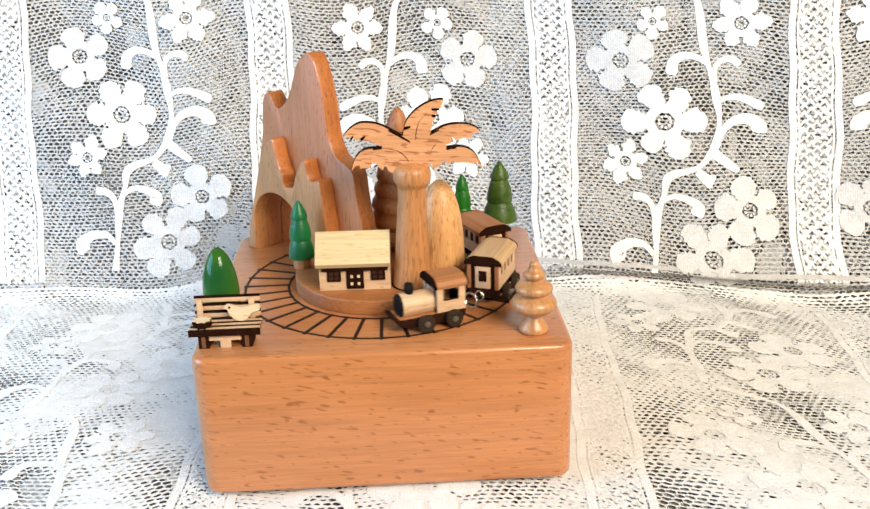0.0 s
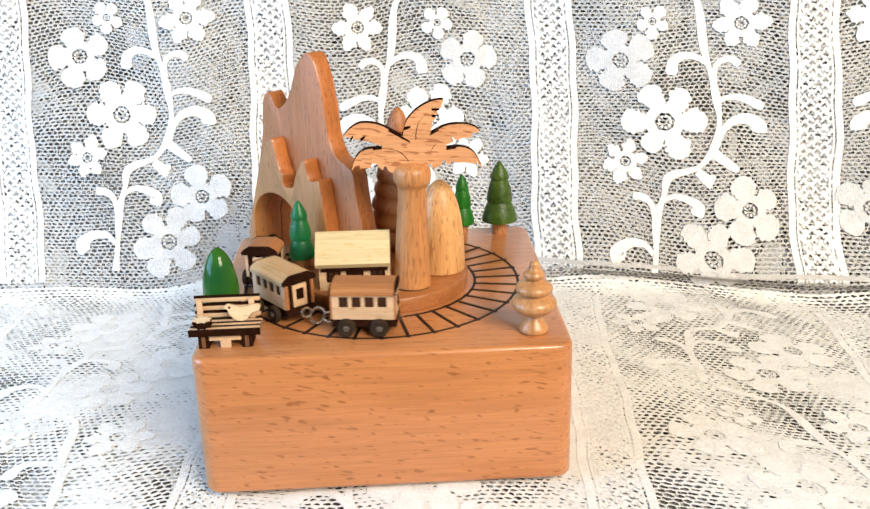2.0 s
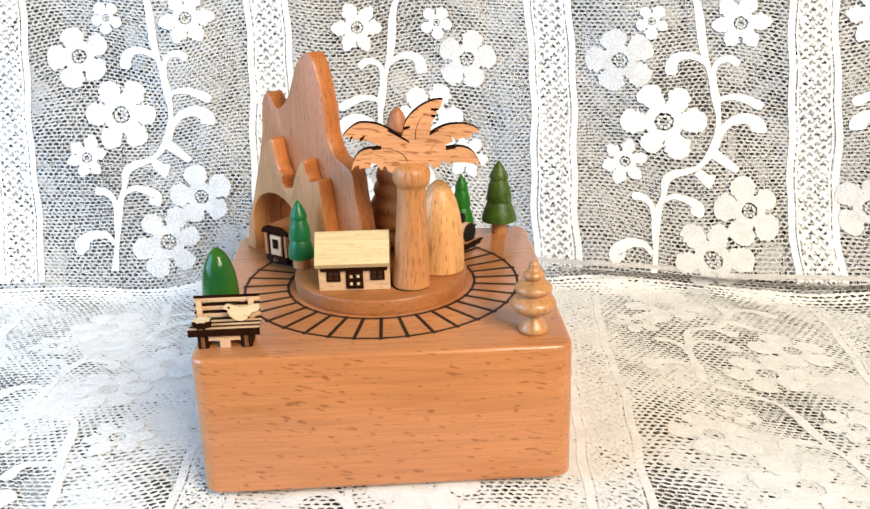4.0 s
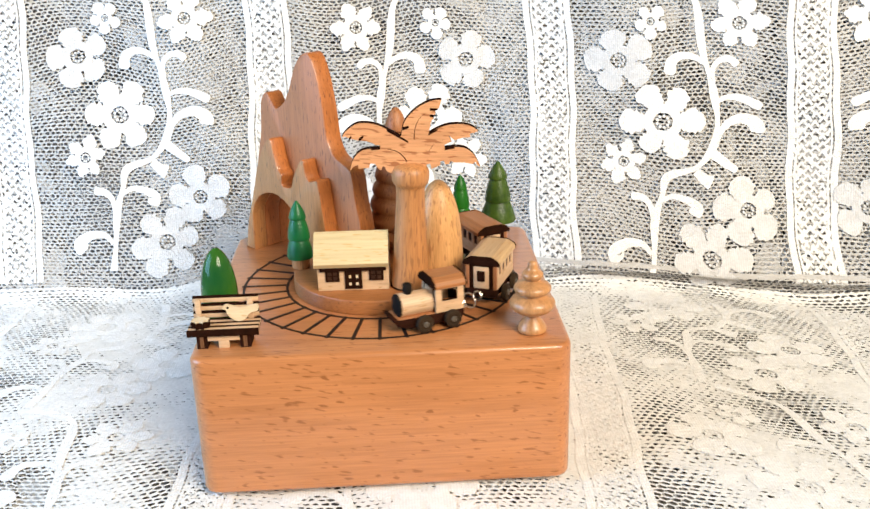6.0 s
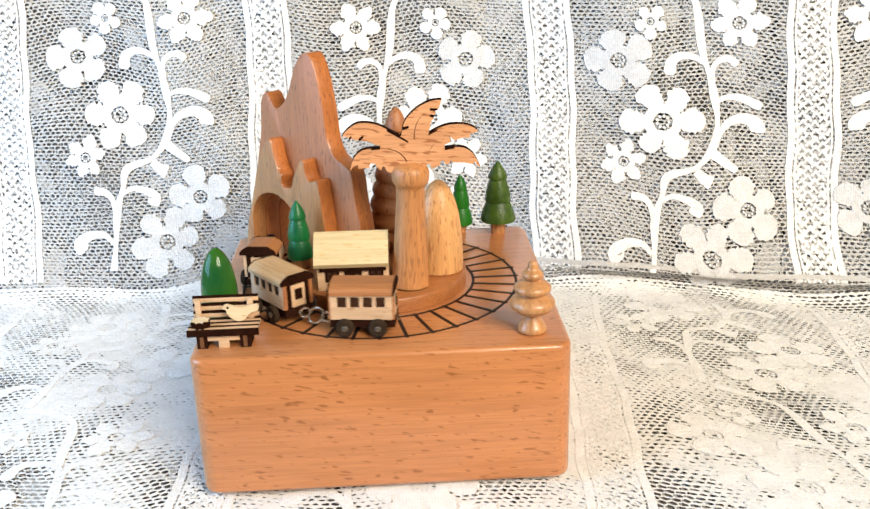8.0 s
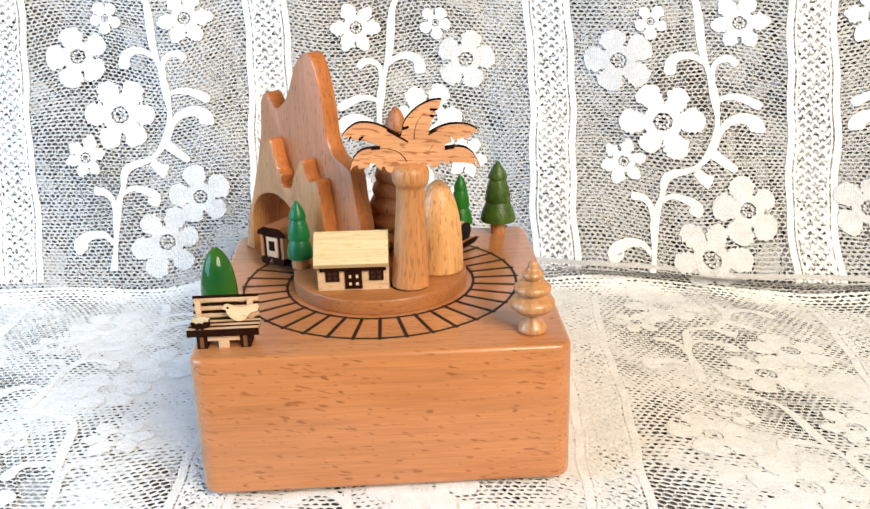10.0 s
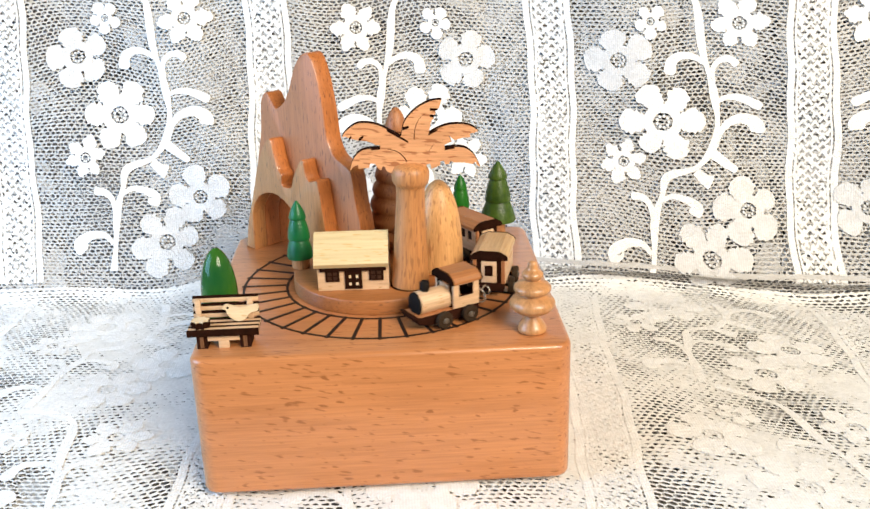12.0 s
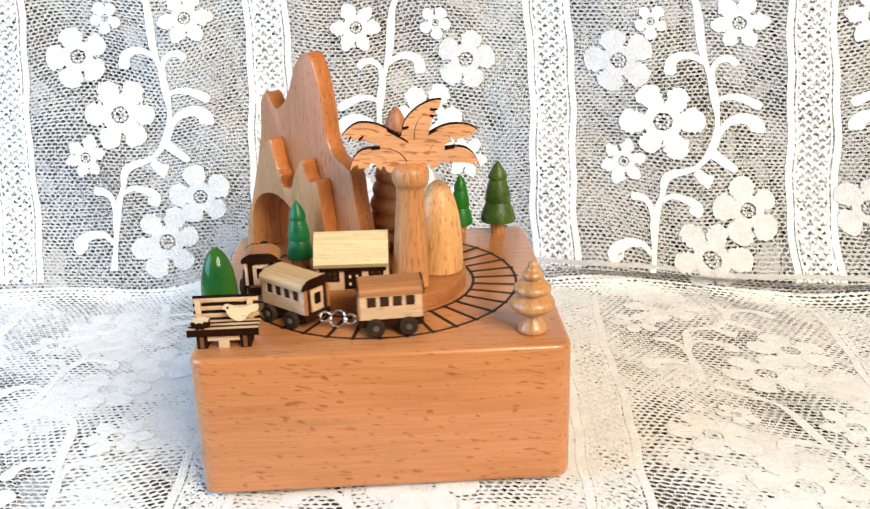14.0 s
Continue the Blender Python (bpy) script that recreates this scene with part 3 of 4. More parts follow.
# ---- mountain: two sawn slabs over the track ----
def mountain():
    m = pose(-0.0522, 0.1024, 0, 0, 0, -48)
    mount = thing("mountain", "sawn wooden mountain of two slabs with a tunnel arch", "mountain", m)
    lo, dz = H * 1000, (D - H) * 1000
    arch = [(31.5, dz), (31.5, 10)] + [(16 + 15.8 * math.cos(a), 12 + 15 * math.sin(a)) for a in (math.pi * k / 14 for k in range(1, 14))] + [(0.4, 10), (0.0, 0.0)]

    def slab(name, crest, depth, mat, edge_mat, y, end, foot):
        line = [(foot, 0.0)] + curve_through(crest, 6) + [(end, dz)] + arch
        bm = prism([(a * MM, (b + lo) * MM) for a, b in line], depth, 0.0007, 2)
        bmesh.ops.translate(bm, vec=(0, y, 0), verts=bm.verts[:])
        bmesh.ops.recalc_face_normals(bm, faces=bm.faces[:])
        ob = part(name, bm, mat, mount, smooth=35)
        ob.data.materials.append(edge_mat)
        # Sawn rims outside the arch: warm light is put into their orange colour.
        for f in ob.data.polygons:
            if abs(f.normal.y) < 0.6 and not (f.center.z < (lo + 27.5) * MM and 0 < f.center.x < 0.0322):
                f.material_index = 1
        return ob

    slab("front_slab", [(-5.6, 1.1), (-3.3, 11.2), (-0.1, 19.0), (3.0, 26.6), (6.8, 36.4), (10.9, 43.7), (14.4, 47.9), (16.7, 48.8), (17.8, 46.6), (19.0, 41.8), (20.5, 37.6), (22.4, 35.4),
                        (22.4, 31.6), (25.0, 31.2), (28.2, 31.8), (29.8, 35.6), (32.7, 40.2), (35.1, 43.2), (36.9, 43.3), (37.7, 39.1), (39.2, 36.4), (41.7, 36.5), (44.1, 37.1), (45.4, 33.5), (46.5, 26.3), (47.5, 19.6), (48.2, dz + 2)],
         0.0062, MOUNT_PALE, MOUNT_EDGE_LIT, 0.0, 48.2, -6.6)
    slab("back_slab", [(-6.0, 3), (-4.8, 20), (-2.5, 33), (2.0, 47.9), (3.3, 56.9), (4.4, 61.5), (6.6, 64.3), (8.7, 64.6), (10.7, 62.2), (12.5, 59.9), (14.7, 59.5), (18.5, 61.9), (21.9, 65.9), (25.1, 72.3),
                       (27.8, 77.1), (31.6, 81.1), (35.0, 82.2), (37.2, 81.0), (39.1, 77.6), (41.0, 72.0), (42.3, 66.1), (43.1, 61.1), (44.0, 53.0), (45.6, 48.5), (48.2, 45.4), (52.5, 43.6), (56.1, 41.7), (57.4, 38.6),
                       (58.1, 32.5), (59.2, 27.4), (60.6, 21.3), (61.5, dz + 2)],
         0.0070, MOUNT, MOUNT_EDGE_LIT, 0.0062, 61.5, -6.2)
    # half arch that lengthens the tunnel's outer wall behind the slabs
    curve = [(16 + 15.8 * math.cos(a), 12 + 15 * math.sin(a)) for a in (math.pi * k / 14 for k in range(7, 14))]
    bm = prism([(a * MM, (b + lo) * MM) for a, b in [(-5.6, 0.0), (-4.6, 20), (-1.0, 31), (16.0, 31)] + curve + [(0.4, 10), (0.0, 0.0)]], 0.0128, 0.0004, 2)
    bmesh.ops.translate(bm, vec=(0, 0.0132, 0), verts=bm.verts[:])
    part("tunnel_wall", bm, MOUNT, mount, smooth=35)
    return mount


mountain()


# ---- turned trees ----
def tiered_tree(label, x, y, z, trunk_r, trunk_h, tiers, mat, steps=28):
    tree = thing("toy_tree", label, "toy tree", pose(x, y, z), "turned toy trees")
    part("trunk", lathe([(trunk_r * 0.95, 0), (trunk_r, 0.0004), (trunk_r, trunk_h + 0.001)], 28), TRUNK, tree, "bare wooden trunk")
    prof = []
    for n, (z0, z1, r0, r1) in enumerate(tiers):
        z0, z1, r0, r1 = (q * MM for q in (z0, z1, r0, r1))
        if n == 0:
            prof += [(trunk_r * 0.8, z0), (r0 - 0.0006, z0)]
        prof += [(r0 - 0.0001, z0 + 0.0001), (r0, z0 + 0.0006)]
        for k in range(1, 6):
            t = k / 5
            prof.append((r0 + (r1 - r0) * t + 0.00035 * math.sin(math.pi * t), z0 + 0.0006 + (z1 - z0 - 0.0006) * t))
    prof.append((0.0, prof[-1][1] + 0.0006))
    part("crown", lathe(prof, 44), mat, tree)
    return tree


tiered_tree("small teal-green turned tree on the island beside the house", -0.0300, 0.0655, D, 0.0033, 0.0035,
            [(3.9, 11.4, 4.8, 3.3), (11.2, 19.2, 4.1, 2.5), (19.0, 25.4, 3.2, 0.6)], G_TEAL)
tiered_tree("tall olive-green turned tree at the back corner", 0.0488, 0.1118, H, 0.0031, 0.0055,
            [(5.6, 14.4, 7.4, 4.6), (14.2, 24.0, 5.4, 3.2), (23.8, 30.8, 4.0, 0.6)], G_OLIVE)
tiered_tree("short bright green turned tree behind the track", 0.0334, 0.1148, H, 0.0022, 0.0037,
            [(3.7, 11.2, 5.0, 3.2), (11.0, 18.9, 3.7, 2.4), (18.7, 24.6, 2.8, 0.5)], G_BRIGHT)


def egg_tree():
    tree = thing("egg_tree", "glossy green egg-shaped wooden bush behind the bench", "toy tree", pose(-0.0535, 0.0270, H))
    prof = [(0.0036, 0.0), (0.0040, 0.0004)]
    for k in range(1, 30):
        z = 27.8 * (1 - math.cos(math.pi * k / 30)) / 2
        u = (z - 10.5) / (17.3 if z > 10.5 else 13.5)
        prof.append((max(6.1 * (1 - abs(u) ** 2.15) ** 0.56, 4.0 if z < 3 else 0) * MM, z * MM))
    prof.append((0.0, 27.8 * MM))
    part("crown", lathe(prof, 44), G_EGG, tree)


egg_tree()


def natural_tree():
    tree = thing("turned_tree", "pale turned maple tree of stacked rounded discs", "toy tree", pose(0.0492, 0.0114, H))
    pts = [(4.0, 0.0), (4.7, 0.7), (4.6, 1.9), (3.6, 3.6), (2.4, 5.2), (2.5, 5.9), (5.2, 7.3), (7.0, 8.8), (7.45, 10.2), (6.8, 11.6), (5.3, 12.8), (4.4, 13.3),
           (5.6, 14.2), (6.1, 15.3), (5.6, 16.4), (3.9, 17.6), (2.5, 18.2), (3.2, 19.0), (3.5, 19.9), (3.0, 20.9), (1.9, 21.7), (1.6, 22.6), (1.5, 23.6), (0.9, 24.4), (0.0, 24.6)]
    part("crown", lathe(mm(curve_through(pts, 3)), 44), MAPLE, tree)


natural_tree()


def brown_tree():
    tree = thing("brown_tree", "tall dark brown turned tree with ringed tiers", "toy tree", pose(0.0063, 0.0800, D, 0, 1.4, 0))
    pts = [(3.6, 0), (3.6, 2.5), (6.0, 3.2), (8.6, 4.4), (9.0, 7.0), (8.2, 9.6), (8.7, 10.0), (9.9, 11.6), (10.0, 13.8), (9.0, 16.4), (9.2, 16.8), (9.9, 18.4), (9.5, 20.6), (8.3, 22.6),
           (8.5, 23.0), (9.0, 24.6), (8.4, 26.4), (7.4, 28.0), (7.5, 28.4), (8.0, 30.0), (7.2, 33.0), (6.0, 36.0), (6.1, 36.4), (6.4, 38.0), (5.2, 42.0), (4.0, 46.0), (2.4, 47.0), (3.9, 47.5),
           (4.0, 48.4), (3.4, 51.0), (2.2, 54.0), (0.8, 55.8), (0.0, 56.0)]
    part("crown", lathe(mm([(1.05 * a, b) for a, b in pts]), 44), BROWN, tree, smooth=60)


brown_tree()


def dome_rock():
    rock = thing("dome_hill", "pale beech dome-shaped hill standing on the island", "toy hill", pose(0.0216, 0.0578, D))
    prof = [(0.0081, 0.0), (0.0086, 0.0005)]
    for k in range(1, 26):
        t = math.sin(math.pi / 2 * k / 26)
        prof.append((8.6 * MM * (1 - t ** 2.7) ** 0.5, 33.8 * MM * t))
    prof.append((0.0, 33.8 * MM))
    part("dome", lathe(prof, 44), BEECH_PALE, rock)


dome_rock()


# ---- palm ----
def palm():
    tree = thing("palm_tree", "wooden palm with a turned trunk and flat laser-cut fronds", "palm tree", pose(0.0104, 0.0435, D, 0, 2.0, 0))
    pts = [(6.5, 0), (6.7, 0.5), (6.4, 4), (6.0, 11), (5.5, 20), (5.05, 29), (4.95, 34.5), (5.2, 36.2), (6.1, 37.6), (6.45, 39.6), (6.3, 41.6), (5.3, 43.2), (3.2, 44.2), (0.0, 44.5)]
    part("trunk", lathe(mm(curve_through(pts, 3)), 48), BEECH_UP, tree)
    # Shade in the gap round the trunk, laid on as a dark ring.
    part("socket", arc_ring(0.0066, 0.0071, -0.0004, 0.0002, 60), CHAR, tree, "dark ring for the shaded gap of the drilled hole")

    y = -0.0012
    # one sawn plate with five leaves; x from the trunk's axis, z from the island
    top_left = curve_through([(-4.4, 53.9), (-8.7, 56.4), (-12.4, 58.0), (-16.1, 58.5), (-18.8, 58.2), (-21.3, 56.7), (-23.0, 55.0), (-23.7, 53.7)], 5)
    low_left = [(-22.6, 53.9), (-21.0, 53.3), (-18.0, 52.5), (-15.4, 52.3), (-13.4, 51.7), (-12.5, 51.0), (-11.0, 51.0)] + curve_through([(-11.0, 49.8), (-14.0, 49.8), (-17.2, 49.1), (-19.0, 47.6), (-20.4, 45.3), (-21.2, 42.0)], 5)
    low_edge = [(-20.0, 43.7), (-18.5, 44.1), (-18.4, 42.9), (-16.9, 43.0), (-14.8, 43.1), (-14.4, 44.7), (-12.6, 44.5), (-11.8, 42.9), (-10.7, 42.3), (-10.2, 43.7), (-9.4, 43.5), (-8.9, 42.1), (-7.0, 41.0), (4.0, 41.0),
                (4.7, 44.2), (5.8, 44.6), (6.2, 42.7), (9.2, 44.0), (9.3, 45.3), (10.5, 45.6), (10.8, 44.4), (12.2, 44.4), (12.7, 45.5), (14.0, 44.9), (17.4, 44.9), (20.3, 44.3), (21.2, 45.2), (21.7, 43.9)]
    low_right = curve_through([(22.9, 43.5), (21.1, 47.0), (19.2, 49.0), (16.9, 50.1), (13.6, 50.3), (10.8, 49.9)], 5) + [(10.6, 51.0), (13.0, 52.2), (12.0, 54.3), (13.9, 52.6), (16.5, 53.4), (19.3, 53.7), (19.2, 54.9), (20.4, 55.1)]
    top_right = curve_through([(21.9, 55.8), (20.9, 56.6), (18.7, 57.7), (15.3, 58.1), (11.2, 57.7), (7.9, 56.4), (5.3, 54.9)], 5)
    middle = [(6.0, 58.9), (7.0, 60.3), (5.7, 60.5), (5.7, 61.3), (7.4, 61.3), (7.5, 62.4), (5.6, 62.7), (5.6, 63.4), (8.6, 63.4)] + curve_through([(9.5, 66.3), (6.0, 65.9), (2.7, 64.4), (0.0, 62.4), (-2.3, 59.8), (-3.4, 57.2), (-3.9, 54.3)], 5)
    bm = prism(mm(top_left + low_left + low_edge + low_right + top_right + middle), 0.0036, 0.0, 1)
    bmesh.ops.translate(bm, vec=(0.0008, y, -0.0004), verts=bm.verts[:])
    plate = part("frond_plate", bm, LEAF, tree, "flat laser-cut palm leaves with burnt edges", smooth=0)
    plate.data.materials.append(CHAR)
    for f in plate.data.polygons:
        if abs(f.normal.y) < 0.5:
            f.material_index = 1
    # burnt creases where leaves overlap, and sawn slits
    for pts, wide in (([(-8.7, 56.2), (-4.4, 53.7), (-1.6, 52.1)], 0.0010), ([(-21.4, 52.9), (-20.5, 54.0)], 0.0011), ([(-18.1, 52.7), (-16.5, 54.0)], 0.0013),
                      ([(-3.5, 56.6), (-1.4, 57.2)], 0.0012), ([(5.2, 54.7), (8.2, 56.2)], 0.0008), ([(-14.0, 49.7), (-11.0, 49.9)], 0.0009), ([(10.7, 49.7), (14.0, 50.1)], 0.0009),
                      ([(5.6, 63.1), (8.2, 63.1)], 0.0009), ([(5.7, 61.0), (7.2, 60.9)], 0.0008)):
        line = curve_through(pts, 5)
        bm = bmesh.new()
        quads = []
        for k, (a, b) in enumerate(line):
            w = wide * (0.5 - 0.2 * k / len(line))
            quads.append([bm.verts.new(((a + 0.8) * MM, y - 0.00012, b * MM - 0.0004 + e * w)) for e in (-1, 1)])
        for p, q in zip(quads, quads[1:]):
            bm.faces.new((p[0], p[1], q[1], q[0]))
        part("crease", bm, CHAR, tree, smooth=0)
    # scored midribs on the face
    for pts in ([(1.2, 52.4), (1.4, 55.6), (2.6, 59.0), (5.0, 61.5)], [(6.2, 48.4), (7.6, 50.6), (9.2, 51.8), (11.2, 52.4)], [(-7.6, 49.2), (-4.6, 48.4), (-2.4, 46.6), (-1.2, 44.8)]):
        line = curve_through(pts, 6)
        bm = bmesh.new()
        quads = []
        for (a, b) in line:
            quads.append((bm.verts.new((a * MM - 0.00011, y - 0.00012, b * MM)), bm.verts.new((a * MM + 0.00011, y - 0.00012, b * MM + 0.0001))))
        for p, q in zip(quads, quads[1:]):
            bm.faces.new((p[0], p[1], q[1], q[0]))
        part("midrib", bm, CHAR, tree, smooth=0)


palm()


# ---- house ----
def house():
    home = thing("toy_house", "small pale wooden house with burnt windows and door", "toy house", pose(-0.0095, 0.0402, D, 0, 0, -1.5))
    w, d, h = 0.0124, 0.0150, 0.0098
    gable = [(0, 0), (d, 0), (d, h), (d / 2, h + 0.0078), (0, h)]
    bm = prism(gable, 2 * w, 0.0, 1)
    bmesh.ops.transform(bm, verts=bm.verts[:], matrix=pose(w, 0, 0, 0, 0, 90))
    part("wall_block", bm, BASS, home)
    prof = curve_through([(-0.0018, h + 0.0004), (0.0022, h + 0.0048), (0.0058, h + 0.0084), (d / 2, h + 0.0095), (d - 0.0058, h + 0.0084), (d - 0.0022, h + 0.0048), (d + 0.0018, h + 0.0004)], 5)
    inner = [(a + (0.0008 if a < d / 2 else -0.0008), b - 0.0015) for a, b in prof[::-1]]
    bm = prism(prof + inner, 2 * w + 0.0012, 0.0002, 1)
    bmesh.ops.transform(bm, verts=bm.verts[:], matrix=pose(w + 0.0001, 0, 0, 0, 0, 90))
    part("roof", bm, HOUSE_ROOF, home, "smooth pale pine roof")
    part("lintel", block(-0.0116, 0.0116, -0.0009, 0.0004, 0.0073, 0.0094, 0.0001), CHAR, home, "dark board under the eaves")
    for x0, x1, z0 in ((-0.0096, -0.0048, 0.0034), (0.0056, 0.0106, 0.0036)):
        win = part("window", block(x0, x1, -0.0005, 0.0006, z0, 0.0076), CHAR, home)
        mid = (x0 + x1) / 2
        for px in (x0 + 0.0007, mid + 0.0003):
            for pz in (z0 + 0.0006, z0 + 0.0023):
                part("pane", block(px, px + 0.0014, -0.00062, 0.0, pz, pz + 0.0012), PANE, win)
    door = part("door", block(-0.0029, 0.0031, -0.0005, 0.0006, 0.0006, 0.0076), CHAR, home)
    for px in (-0.0016, 0.0008):
        for pz in (0.0020, 0.0047):
            part("pane", block(px + 0.0001, px + 0.0010, -0.00065, 0.0, pz, pz + 0.0010), PALE, door, "small pale door pane")


house()


# ---- bench, bird and flower ----
def bench():
    seat = thing("toy_bench", "miniature wooden bench with burnt edges at the box corner", "toy bench", pose(-0.0502, 0.0095, H, 0, 0, 0))
    for n, (z, y) in enumerate(((13.0, 9.0), (10.4, 8.6), (8.0, 8.2))):
        part("back_slat", block(-0.0106, 0.0106, (y - 0.6) * MM, (y + 0.6) * MM, (z - 0.75) * MM, (z + 0.75) * MM, 0.0001), BASS, seat)
        part("slat_top", block(-0.0106, 0.0106, (y - 0.6) * MM, (y + 0.62) * MM, (z + 0.75) * MM, (z + 1.30) * MM), CHAR, seat, "burnt upper edge")
    for x in (-0.0088, 0.0080):
        bm = block(x - 0.0009, x + 0.0009, -0.0006, 0.0006, 0.0050, 0.0138, 0.0001)
        bmesh.ops.transform(bm, verts=bm.verts[:], matrix=Matrix.Translation((0, 0.0074, 0)))
        part("back_post", bm, BASS, seat)
    for y in (-0.0010, 0.0019, 0.0048):
        slat = part("seat_slat", block(-0.0112, 0.0112, y, y + 0.0019, 0.0056, 0.0068, 0.0001), BASS, seat)
        # Dark strip fills the slat gap; the gap's shade is in its colour.
        part("gap_strip", block(-0.0112, 0.0112, y + 0.0018, y + 0.0029, 0.0054, 0.00688), CHAR, slat, "dark strip filling the shaded gap behind the slat")
    part("seat_front", block(-0.0114, 0.0114, -0.0018, -0.0011, 0.0046, 0.0069, 0.0001), CHAR, seat, "burnt front apron")
    for x in (-0.0070, 0.0068):
        part("leg", block(x - 0.0017, x + 0.0017, -0.0008, 0.0068, 0.0, 0.0052, 0.0001), CHAR_RED, seat, "scorched leg")
        part("leg_face", block(x - 0.0006, x + 0.0006, -0.00095, 0.0, 0.0004, 0.0044), SCORCHED, seat, "browned face of the leg")
    part("stretcher", block(-0.0052, 0.0050, -0.0007, 0.0005, 0.0026, 0.0044, 0.0001), BASS, seat)
    part("centre_leg", block(-0.0018, 0.0016, -0.0007, 0.0007, 0.0, 0.0026, 0.0001), BASS, seat)

    bird = thing("toy_bird", "flat pale wooden bird with a dark eye on the bench", "toy bird", pose(-0.0502 + 0.0042, 0.0095 + 0.0045, H + 0.0069, -8, 0, 0))
    line = curve_through([(-5.2, 4.2), (-4.0, 5.6), (-2.4, 5.5), (0.4, 4.6), (3.4, 5.0), (6.4, 5.4), (6.5, 3.4), (4.0, 2.6), (2.6, 0.9), (0.6, 0.0), (-1.6, 0.6), (-3.2, 2.2), (-3.8, 3.8), (-5.2, 4.2)], 4)[:-1]
    part("body", prism(mm(line), 0.0011, 0.0), PALE, bird, smooth=0)
    part("eye", lathe([(0.00038, -0.0002), (0.00042, 0.0), (0.0003, 0.0004)], 14, axis=pose(0, 0, 0, -90), at=(-0.0031, 0.0001, 0.0046)), CHAR, bird, "dark round eye")

    bloom = thing("toy_flower", "tiny pale wooden star flower with burnt edge", "toy flower", pose(-0.0502 - 0.0072, 0.0095 + 0.0012, H + 0.0069))
    star = [((3.1 if k % 2 else 2.2) * math.cos(2 * math.pi * k / 16), (2.7 if k % 2 else 1.9) * math.sin(2 * math.pi * k / 16)) for k in range(16)]
    for name, z0, z1, mat, s in (("rim", 0.0, 0.0022, CHAR, 1.0), ("top", 0.0022, 0.0026, PALE, 0.99)):
        bm = prism(mm([(a * s, b * s) for a, b in star]), z1 - z0, 0.0)
        bmesh.ops.transform(bm, verts=bm.verts[:], matrix=Matrix.Translation((0, 0, z1)) @ pose(0, 0, 0, -90))
        part(name, bm, mat, bloom, smooth=0)


bench()


# ---- train ----
def wheels(vehicle, xs, r=0.0029, half=0.0083):
    for x in xs:
        part("axle", lathe([(0.0006, -half + 0.001), (0.0006, half - 0.001)], 12, axis=pose(0, 0, 0, 90), at=(x, 0, r + 0.0003)), CHAR, vehicle)
        for side in (-1, 1):
            ax = pose(0, 0, 0, -90 * side)
            w = part("wheel", lathe([(r * 0.86, -0.0020), (r, -0.0017), (r, -0.0003), (r * 0.9, 0.0), (r * 0.62, 0.0), (r * 0.56, -0.0002), (0.0, -0.0002)], 32, axis=ax, at=(x, side * half, r + 0.0003)), WHEEL, vehicle, "dark grey turned wheel")
            part("hub", lathe([(0.0010, -0.0004), (0.0010, 0.0001), (0.0007, 0.0004), (0.0, 0.0004)], 16, axis=ax, at=(x, side * half, r + 0.0003)), HUB, w)


